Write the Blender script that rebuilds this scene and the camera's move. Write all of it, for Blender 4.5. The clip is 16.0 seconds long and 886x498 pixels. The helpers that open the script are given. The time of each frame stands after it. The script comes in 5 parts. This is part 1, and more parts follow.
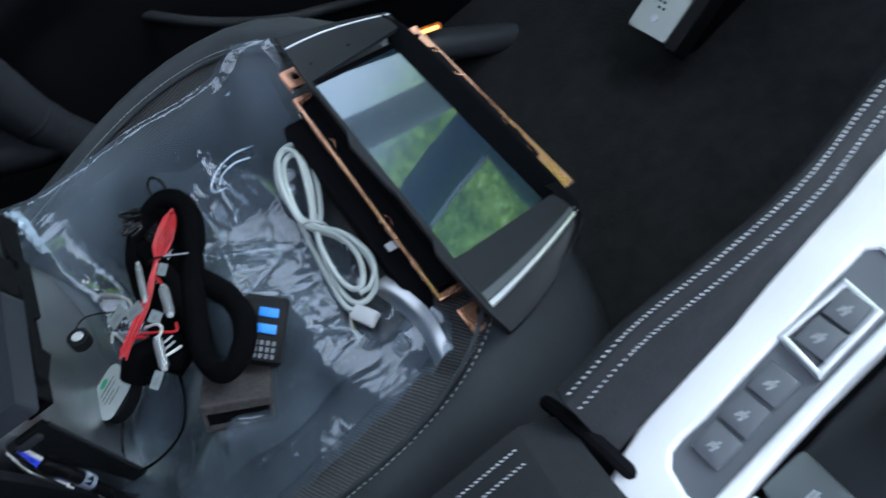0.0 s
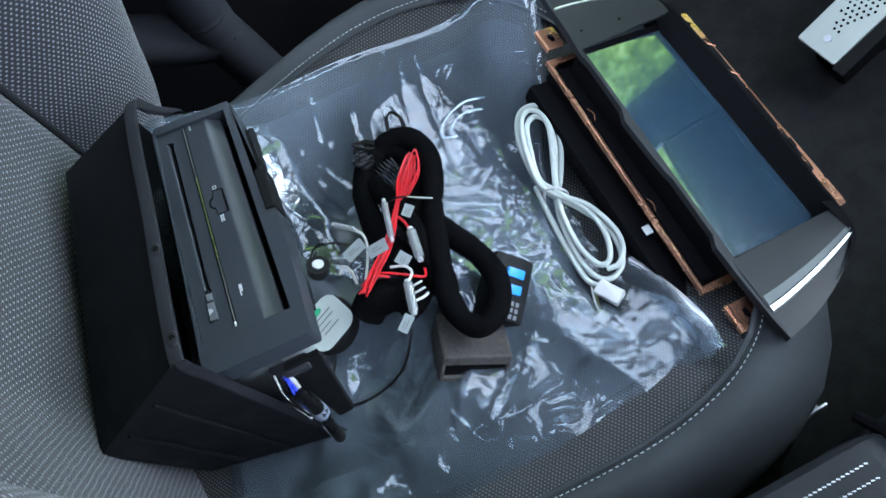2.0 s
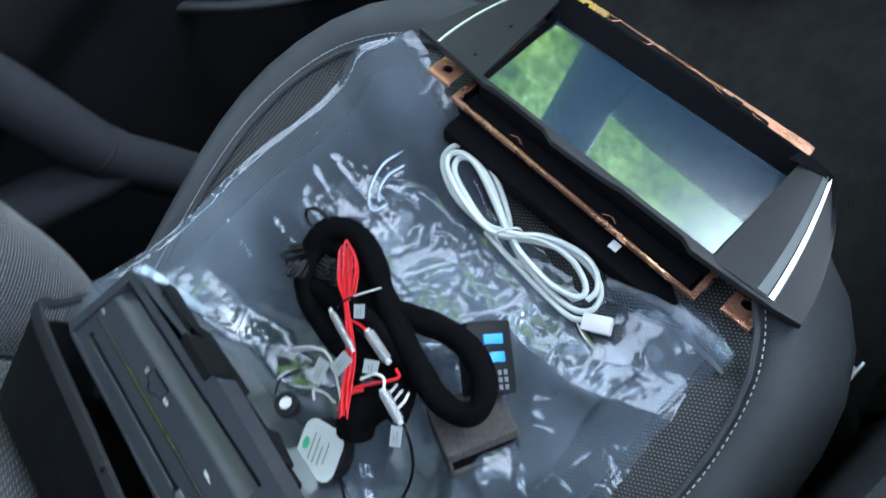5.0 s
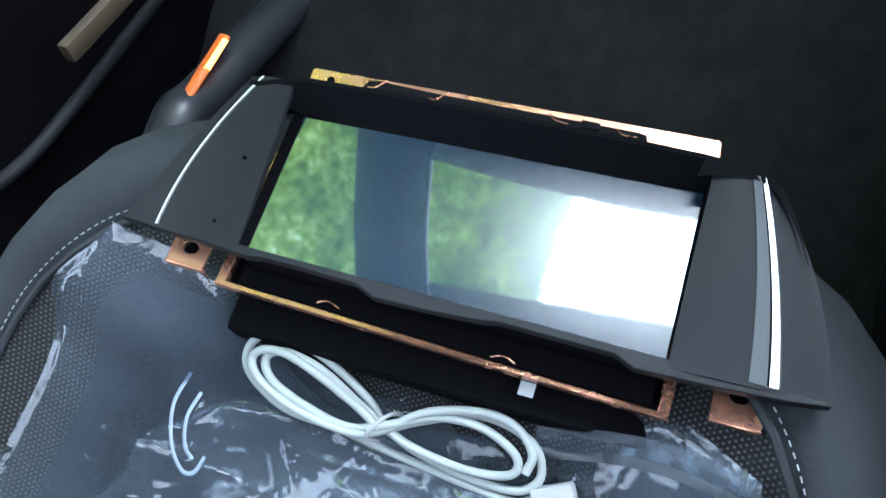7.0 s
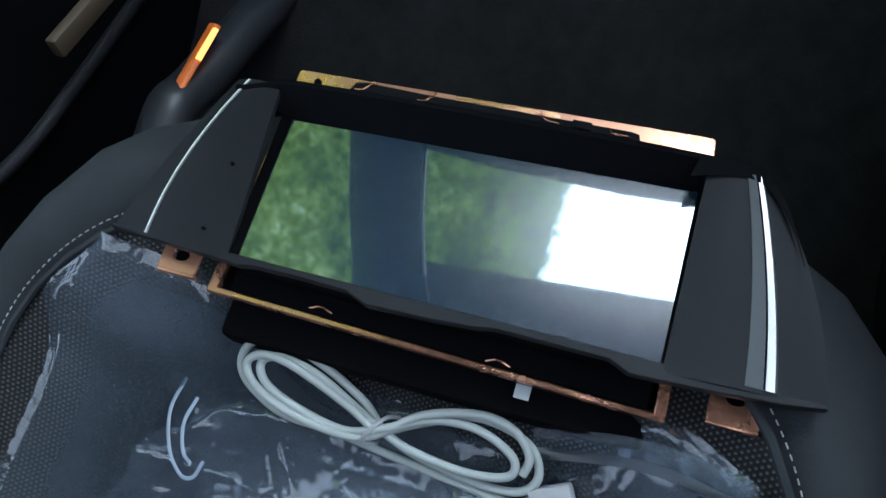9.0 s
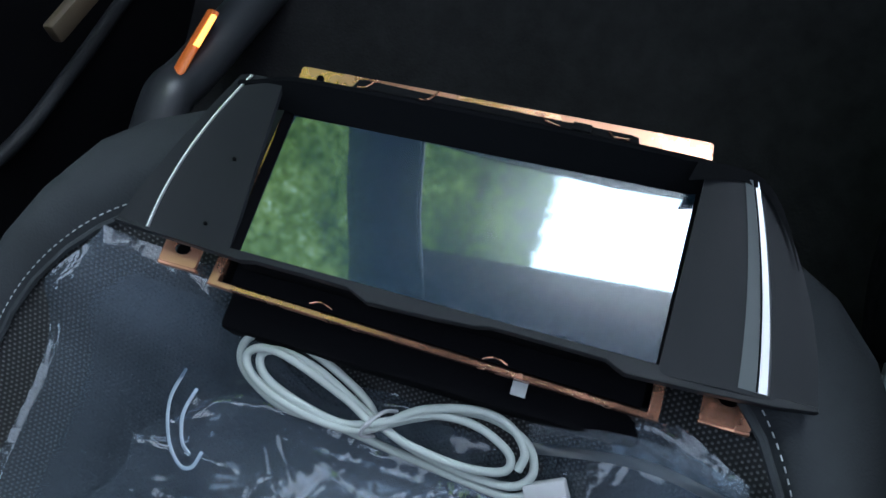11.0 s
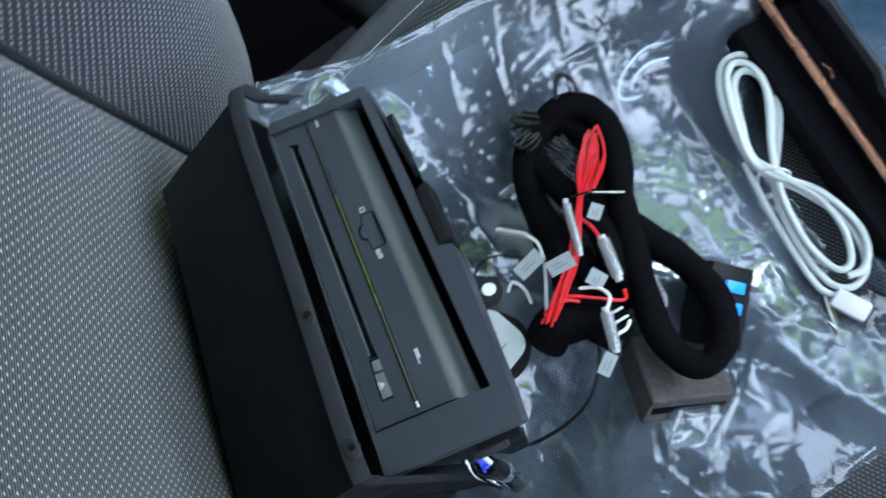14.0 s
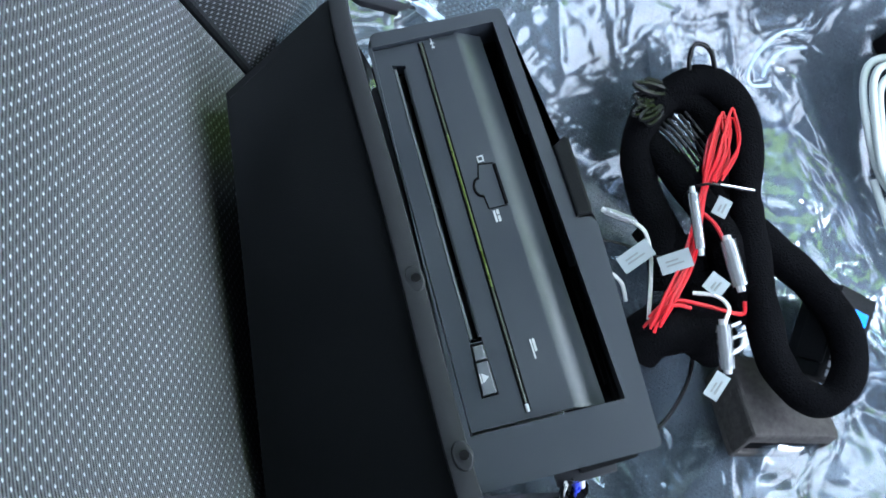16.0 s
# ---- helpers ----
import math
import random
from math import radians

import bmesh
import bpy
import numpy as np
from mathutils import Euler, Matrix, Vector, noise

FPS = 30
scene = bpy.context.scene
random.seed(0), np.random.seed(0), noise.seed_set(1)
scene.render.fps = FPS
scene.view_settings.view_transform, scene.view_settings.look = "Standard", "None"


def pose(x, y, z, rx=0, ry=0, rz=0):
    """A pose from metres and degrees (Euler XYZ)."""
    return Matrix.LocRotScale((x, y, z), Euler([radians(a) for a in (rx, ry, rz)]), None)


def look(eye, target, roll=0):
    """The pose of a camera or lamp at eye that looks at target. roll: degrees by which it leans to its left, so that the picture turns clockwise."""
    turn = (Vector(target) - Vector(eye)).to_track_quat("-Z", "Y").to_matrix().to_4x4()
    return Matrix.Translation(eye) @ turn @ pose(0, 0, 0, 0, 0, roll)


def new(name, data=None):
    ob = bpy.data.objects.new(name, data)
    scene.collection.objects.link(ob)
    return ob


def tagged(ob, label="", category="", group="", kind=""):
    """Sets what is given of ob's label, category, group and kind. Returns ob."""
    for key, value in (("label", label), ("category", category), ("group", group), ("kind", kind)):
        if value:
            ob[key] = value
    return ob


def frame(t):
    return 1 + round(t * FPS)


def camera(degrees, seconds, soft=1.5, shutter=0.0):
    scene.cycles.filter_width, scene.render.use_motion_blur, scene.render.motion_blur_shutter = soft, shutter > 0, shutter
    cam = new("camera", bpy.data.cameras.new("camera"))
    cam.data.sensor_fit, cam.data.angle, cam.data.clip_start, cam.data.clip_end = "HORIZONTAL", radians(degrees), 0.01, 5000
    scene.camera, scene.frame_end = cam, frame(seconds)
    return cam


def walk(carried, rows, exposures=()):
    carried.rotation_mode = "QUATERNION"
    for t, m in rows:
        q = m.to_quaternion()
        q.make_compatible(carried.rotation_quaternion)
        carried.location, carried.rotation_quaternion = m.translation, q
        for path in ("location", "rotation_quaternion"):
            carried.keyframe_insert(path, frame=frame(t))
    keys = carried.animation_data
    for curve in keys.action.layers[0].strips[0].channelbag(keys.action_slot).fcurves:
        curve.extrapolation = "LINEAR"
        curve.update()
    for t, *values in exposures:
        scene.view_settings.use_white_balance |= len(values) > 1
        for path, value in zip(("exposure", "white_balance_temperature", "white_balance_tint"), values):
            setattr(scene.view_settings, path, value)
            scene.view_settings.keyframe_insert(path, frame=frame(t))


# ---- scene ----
cam = camera(55.0, 16.0, 1.55, 0.5)
PATH = [
    (0, (0.181, -0.365, 0.543), (0.041, 0.787, -1.086), -45.9),
    (0.5, (0.124, -0.31, 0.581), (-0.015, 0.783, -1.088), -40.1),
    (1, (0.055, -0.277, 0.625), (-0.036, 0.781, -1.07), -35.5),
    (1.5, (0.004, -0.252, 0.641), (-0.037, 0.733, -1.099), -35.1),
    (2, (-0.032, -0.224, 0.646), (-0.056, 0.724, -1.114), -31.2),
    (2.5, (-0.029, -0.218, 0.649), (-0.07, 0.726, -1.113), -33.3),
    (3, (-0.028, -0.221, 0.646), (-0.074, 0.722, -1.116), -33.7),
    (3.2, (-0.025, -0.225, 0.647), (-0.071, 0.72, -1.115), -33.9),
    (5.3, (0.109, -0.134, 0.586), (-0.084, 0.743, -1.201), -68.6),
    (5.5, (0.138, -0.116, 0.567), (-0.085, 0.731, -1.231), -76.6),
    (6, (0.164, -0.09, 0.515), (-0.039, 0.695, -1.314), -80.4),
    (6.5, (0.182, -0.068, 0.463), (0.048, 0.671, -1.39), -83.2),
    (7, (0.178, -0.055, 0.43), (0.098, 0.634, -1.446), -82.0),
    (7.5, (0.178, -0.054, 0.429), (0.092, 0.625, -1.451), -82.2),
    (8, (0.183, -0.055, 0.427), (0.077, 0.629, -1.449), -84.3),
    (8.5, (0.191, -0.053, 0.426), (0.064, 0.624, -1.452), -86.8),
    (9, (0.196, -0.055, 0.424), (0.04, 0.627, -1.45), -89.1),
    (11.5, (0.204, -0.05, 0.435), (-0.003, 0.6, -1.445), -91.9),
    (12, (0.198, -0.076, 0.496), (-0.045, 0.666, -1.345), -87.2),
    (12.5, (0.157, -0.088, 0.578), (-0.123, 0.653, -1.258), -81.8),
    (13, (0.083, -0.081, 0.611), (-0.12, 0.664, -1.234), -68.4),
    (13.5, (-0.006, -0.051, 0.629), (-0.243, 0.672, -1.221), -57.2),
    (14, (-0.078, -0.014, 0.588), (-0.317, 0.626, -1.292), -50.8),
    (14.5, (-0.127, 0.029, 0.551), (-0.308, 0.595, -1.359), -42.3),
    (15, (-0.173, 0.054, 0.534), (-0.233, 0.578, -1.395), -28.1),
    (15.5, (-0.186, 0.056, 0.522), (-0.216, 0.56, -1.414), -24.0),
    (16, (-0.18, 0.049, 0.523), (-0.243, 0.554, -1.411), -29.0),
]
EXPOSURES = [(0, -1.9), (0.5, -1.55), (1.0, -1.3), (1.5, -1.15), (2.5, -1.0), (3.2, -0.98), (5.3, -0.98), (6.5, -0.95), (7.5, -1.45), (8, -1.8), (9, -2.25), (11.5, -2.25), (12.5, -1.85), (13.0, -1.6), (13.5, -1.2), (14.5, -0.82), (16, -0.55)]
WARM, TINT = 5550, 12
walk(cam, [(t, look(eye, target, roll)) for t, eye, target, roll in PATH], [(t, e, WARM, TINT) for t, e in EXPOSURES])

# ---- world and light ----
world = bpy.data.worlds.new("sky")
scene.world = world
world.use_nodes = True
wn = world.node_tree.nodes
sky = wn.new("ShaderNodeTexSky")
sky.sky_type, sky.sun_disc = "NISHITA", False
sky.sun_elevation, sky.sun_rotation = radians(48), radians(95)
wn["Background"].inputs["Strength"].default_value = 0.15
world.node_tree.links.new(sky.outputs["Color"], wn["Background"].inputs["Color"])

sun = new("sun", bpy.data.lights.new("sun", "SUN"))
sun.data.energy, sun.data.angle, sun.data.color = 1.0, radians(12), (1.0, 0.95, 0.88)
sun.matrix_world = look((3, -1.2, 4), (0, 0, 0))


# ---- materials ----
def nodes_of(name):
    m = bpy.data.materials.new(name)
    m.use_nodes = True
    nt = m.node_tree
    return m, nt, nt.nodes["Principled BSDF"], nt.nodes["Material Output"]


def add(nt, kind, **values):
    n = nt.nodes.new(kind)
    for key, value in values.items():
        n.inputs[key.replace("_", " ")].default_value = value
    return n


def wire(nt, a, b):
    nt.links.new(a, b)


def maths(nt, op, a, b=None, c=None):
    n = nt.nodes.new("ShaderNodeMath")
    n.operation = op
    for i, v in enumerate((a, b, c)):
        if v is None:
            continue
        if isinstance(v, (int, float)):
            n.inputs[i].default_value = v
        else:
            wire(nt, v, n.inputs[i])
    return n.outputs[0]


def plain(name, col, rough=0.55, metal=0.0, var=0.18, scale=25.0, fine=900.0, bump=0.15, ior=1.5, coat=0.0, rvar=0.12, spec=0.5):
    """A worn surface: colour and gloss vary at two scales, with a fine relief."""
    m, nt, p, _ = nodes_of(name)
    tc = nt.nodes.new("ShaderNodeTexCoord")
    big = add(nt, "ShaderNodeTexNoise", Scale=scale, Detail=5.0, Roughness=0.6)
    small = add(nt, "ShaderNodeTexNoise", Scale=fine, Detail=2.0)
    for n in (big, small):
        wire(nt, tc.outputs["Object"], n.inputs["Vector"])
    mix = nt.nodes.new("ShaderNodeMix")
    mix.data_type = "RGBA"
    mix.inputs[6].default_value = (*[c * (1 - var) for c in col], 1)
    mix.inputs[7].default_value = (*[min(1, c * (1 + var)) for c in col], 1)
    wire(nt, big.outputs["Fac"], mix.inputs[0])
    wire(nt, mix.outputs[2], p.inputs["Base Color"])
    r = nt.nodes.new("ShaderNodeMapRange")
    r.inputs["From Min"].default_value, r.inputs["From Max"].default_value = 0.3, 0.7
    r.inputs["To Min"].default_value, r.inputs["To Max"].default_value = max(0.02, rough - rvar), min(1, rough + rvar)
    wire(nt, big.outputs["Fac"], r.inputs["Value"])
    wire(nt, r.outputs["Result"], p.inputs["Roughness"])
    p.inputs["Specular IOR Level"].default_value = spec
    p.inputs["Metallic"].default_value, p.inputs["IOR"].default_value, p.inputs["Coat Weight"].default_value = metal, ior, coat
    if bump:
        b = add(nt, "ShaderNodeBump", Strength=bump, Distance=0.0006)
        wire(nt, small.outputs["Fac"], b.inputs["Height"])
        wire(nt, b.outputs["Normal"], p.inputs["Normal"])
    return m


def woven(name, base, dot, pitch, size, tall=1.0, rough=0.85, rib=0.0):
    """Knitted cloth with staggered rows of small knots, laid out in metres on the UV map."""
    m, nt, p, _ = nodes_of(name)
    uv = nt.nodes.new("ShaderNodeUVMap")
    sep = nt.nodes.new("ShaderNodeSeparateXYZ")
    wob = add(nt, "ShaderNodeTexNoise", Scale=60.0, Detail=2.0)
    wire(nt, uv.outputs["UV"], wob.inputs["Vector"])
    wire(nt, uv.outputs["UV"], sep.inputs[0])
    shift = maths(nt, "MULTIPLY", maths(nt, "SUBTRACT", wob.outputs["Fac"], 0.5), 0.4 * pitch)
    u = maths(nt, "ADD", sep.outputs[0], shift)
    v = maths(nt, "ADD", sep.outputs[1], shift)
    row = maths(nt, "DIVIDE", v, pitch * tall)
    odd = maths(nt, "MULTIPLY", maths(nt, "MODULO", maths(nt, "ABSOLUTE", maths(nt, "FLOOR", row)), 2.0), 0.5)
    fu = maths(nt, "SUBTRACT", maths(nt, "FRACT", maths(nt, "ADD", maths(nt, "DIVIDE", u, pitch), odd)), 0.5)
    fv = maths(nt, "MULTIPLY", maths(nt, "SUBTRACT", maths(nt, "FRACT", row), 0.5), tall)
    d = maths(nt, "SQRT", maths(nt, "ADD", maths(nt, "MULTIPLY", fu, fu), maths(nt, "MULTIPLY", fv, fv)))
    ramp = nt.nodes.new("ShaderNodeMapRange")
    ramp.interpolation_type = "SMOOTHSTEP"
    for key, value in (("From Min", size * 0.5), ("From Max", size * 1.25), ("To Min", 1.0), ("To Max", 0.0)):
        ramp.inputs[key].default_value = value
    wire(nt, d, ramp.inputs["Value"])
    tone = add(nt, "ShaderNodeTexNoise", Scale=9.0, Detail=4.0)
    wire(nt, uv.outputs["UV"], tone.inputs["Vector"])
    yarn = add(nt, "ShaderNodeTexNoise", Scale=1500.0, Detail=1.0)
    wire(nt, uv.outputs["UV"], yarn.inputs["Vector"])
    a = nt.nodes.new("ShaderNodeMix")
    a.data_type = "RGBA"
    a.inputs[6].default_value = (*[c * 0.75 for c in base], 1)
    a.inputs[7].default_value = (*[c * 1.25 for c in base], 1)
    wire(nt, maths(nt, "MULTIPLY_ADD", yarn.outputs["Fac"], 0.6, maths(nt, "MULTIPLY", tone.outputs["Fac"], 0.4)), a.inputs[0])
    mix = nt.nodes.new("ShaderNodeMix")
    mix.data_type = "RGBA"
    mix.inputs[7].default_value = (*dot, 1)
    wire(nt, a.outputs[2], mix.inputs[6])
    wire(nt, maths(nt, "MULTIPLY", ramp.outputs[0], maths(nt, "MULTIPLY_ADD", yarn.outputs["Fac"], 0.9, 0.45)), mix.inputs[0])
    ribs = maths(nt, "MULTIPLY", maths(nt, "ABSOLUTE", maths(nt, "SUBTRACT", maths(nt, "FRACT", maths(nt, "MULTIPLY", row, 2.0)), 0.5)), 2.0)
    knots = maths(nt, "SUBTRACT", 1.0, maths(nt, "MULTIPLY", maths(nt, "ABSOLUTE", fu), 1.1))
    thread = maths(nt, "MULTIPLY", ribs, knots)
    tint = nt.nodes.new("ShaderNodeMix")
    tint.data_type, tint.blend_type = "RGBA", "MULTIPLY"
    tint.inputs[0].default_value = rib
    wire(nt, mix.outputs[2], tint.inputs[6])
    grey = nt.nodes.new("ShaderNodeCombineColor")
    side = maths(nt, "SUBTRACT", maths(nt, "ABSOLUTE", fu), 0.5)
    gap = maths(nt, "SQRT", maths(nt, "ADD", maths(nt, "MULTIPLY", side, side), maths(nt, "MULTIPLY", fv, fv)))
    pit = nt.nodes.new("ShaderNodeMapRange")
    pit.interpolation_type = "SMOOTHSTEP"
    for key, value in (("From Min", 0.05), ("From Max", 0.30), ("To Min", 0.45), ("To Max", 1.12)):
        pit.inputs[key].default_value = value
    wire(nt, gap, pit.inputs["Value"])
    fuzz = maths(nt, "MULTIPLY_ADD", yarn.outputs["Fac"], 1.1, 0.45)
    level_of = maths(nt, "MULTIPLY", maths(nt, "MULTIPLY_ADD", thread, 1.35, 0.45), maths(nt, "MULTIPLY", pit.outputs[0], fuzz))
    for i in range(3):
        wire(nt, level_of, grey.inputs[i])
    wire(nt, grey.outputs[0], tint.inputs[7])
    wire(nt, tint.outputs[2], p.inputs["Base Color"])
    p.inputs["Roughness"].default_value = rough
    p.inputs["Sheen Weight"].default_value = 0.15
    b = add(nt, "ShaderNodeBump", Strength=0.7, Distance=0.0007)
    wire(nt, maths(nt, "ADD", maths(nt, "MULTIPLY", ribs, rib), maths(nt, "MULTIPLY_ADD", yarn.outputs["Fac"], 0.25, ramp.outputs[0])), b.inputs["Height"])
    wire(nt, b.outputs["Normal"], p.inputs["Normal"])
    return m


def film(name, haze, tint, rough=0.15, sharp=0.25, crinkle=0.35, shine=1.45, edge=0.08):
    """Thin clear plastic: it lets light through, with a gloss that grows towards the edge, cloudy in patches and finely scuffed."""
    m, nt, p, out = nodes_of(name)
    nt.nodes.remove(p)
    tc = nt.nodes.new("ShaderNodeTexCoord")
    n2 = add(nt, "ShaderNodeTexNoise", Scale=9.0, Detail=5.0, Distortion=0.4)
    n3 = add(nt, "ShaderNodeTexNoise", Scale=160.0, Detail=3.0)
    for n in (n2, n3):
        wire(nt, tc.outputs["Object"], n.inputs["Vector"])
    b = add(nt, "ShaderNodeBump", Strength=0.025, Distance=0.0006)
    wire(nt, n3.outputs["Fac"], b.inputs["Height"])
    n4 = add(nt, "ShaderNodeTexNoise", Scale=34.0, Detail=2.0, Distortion=0.6)
    wire(nt, tc.outputs["Object"], n4.inputs["Vector"])
    crease = add(nt, "ShaderNodeBump", Strength=crinkle, Distance=0.005)
    wire(nt, maths(nt, "ABSOLUTE", maths(nt, "SUBTRACT", n4.outputs["Fac"], 0.5)), crease.inputs["Height"])
    wire(nt, b.outputs["Normal"], crease.inputs["Normal"])
    b = crease
    clear = add(nt, "ShaderNodeBsdfTransparent", Color=(*tint, 1))
    milk = add(nt, "ShaderNodeBsdfDiffuse", Color=(0.54, 0.66, 0.81, 1))
    wide = add(nt, "ShaderNodeBsdfGlossy", Color=(1, 1, 1, 1), Roughness=rough)
    tight = add(nt, "ShaderNodeBsdfGlossy", Color=(1, 1, 1, 1), Roughness=0.045)
    gloss = nt.nodes.new("ShaderNodeMixShader")
    gloss.inputs[0].default_value = sharp
    wire(nt, wide.outputs[0], gloss.inputs[1])
    wire(nt, tight.outputs[0], gloss.inputs[2])
    fres = add(nt, "ShaderNodeFresnel", IOR=1.5)
    for n in (wide, tight, fres):
        wire(nt, b.outputs["Normal"], n.inputs["Normal"])
    hazy = nt.nodes.new("ShaderNodeMixShader")
    cloud = nt.nodes.new("ShaderNodeMapRange")
    for key, value in (("From Min", 0.35), ("From Max", 0.7), ("To Min", 0.55 * haze), ("To Max", 1.75 * haze)):
        cloud.inputs[key].default_value = value
    wire(nt, n2.outputs["Fac"], cloud.inputs["Value"])
    geo = nt.nodes.new("ShaderNodeNewGeometry")
    worn = nt.nodes.new("ShaderNodeMapRange")
    for key, value in (("From Min", 0.512), ("From Max", 0.56), ("To Min", 0.0), ("To Max", edge)):
        worn.inputs[key].default_value = value
    wire(nt, geo.outputs["Pointiness"], worn.inputs["Value"])
    wire(nt, maths(nt, "ADD", cloud.outputs[0], worn.outputs[0]), hazy.inputs[0])
    wire(nt, clear.outputs[0], hazy.inputs[1])
    wire(nt, milk.outputs[0], hazy.inputs[2])
    top = nt.nodes.new("ShaderNodeMixShader")
    wire(nt, maths(nt, "MULTIPLY", fres.outputs[0], shine), top.inputs[0])
    wire(nt, hazy.outputs[0], top.inputs[1])
    wire(nt, gloss.outputs[0], top.inputs[2])
    wire(nt, top.outputs[0], out.inputs["Surface"])
    return m


def glow(name, col, strength):
    m, nt, p, _ = nodes_of(name)
    p.inputs["Base Color"].default_value = (*col, 1)
    p.inputs["Emission Color"].default_value, p.inputs["Emission Strength"].default_value = (*col, 1), strength
    return m


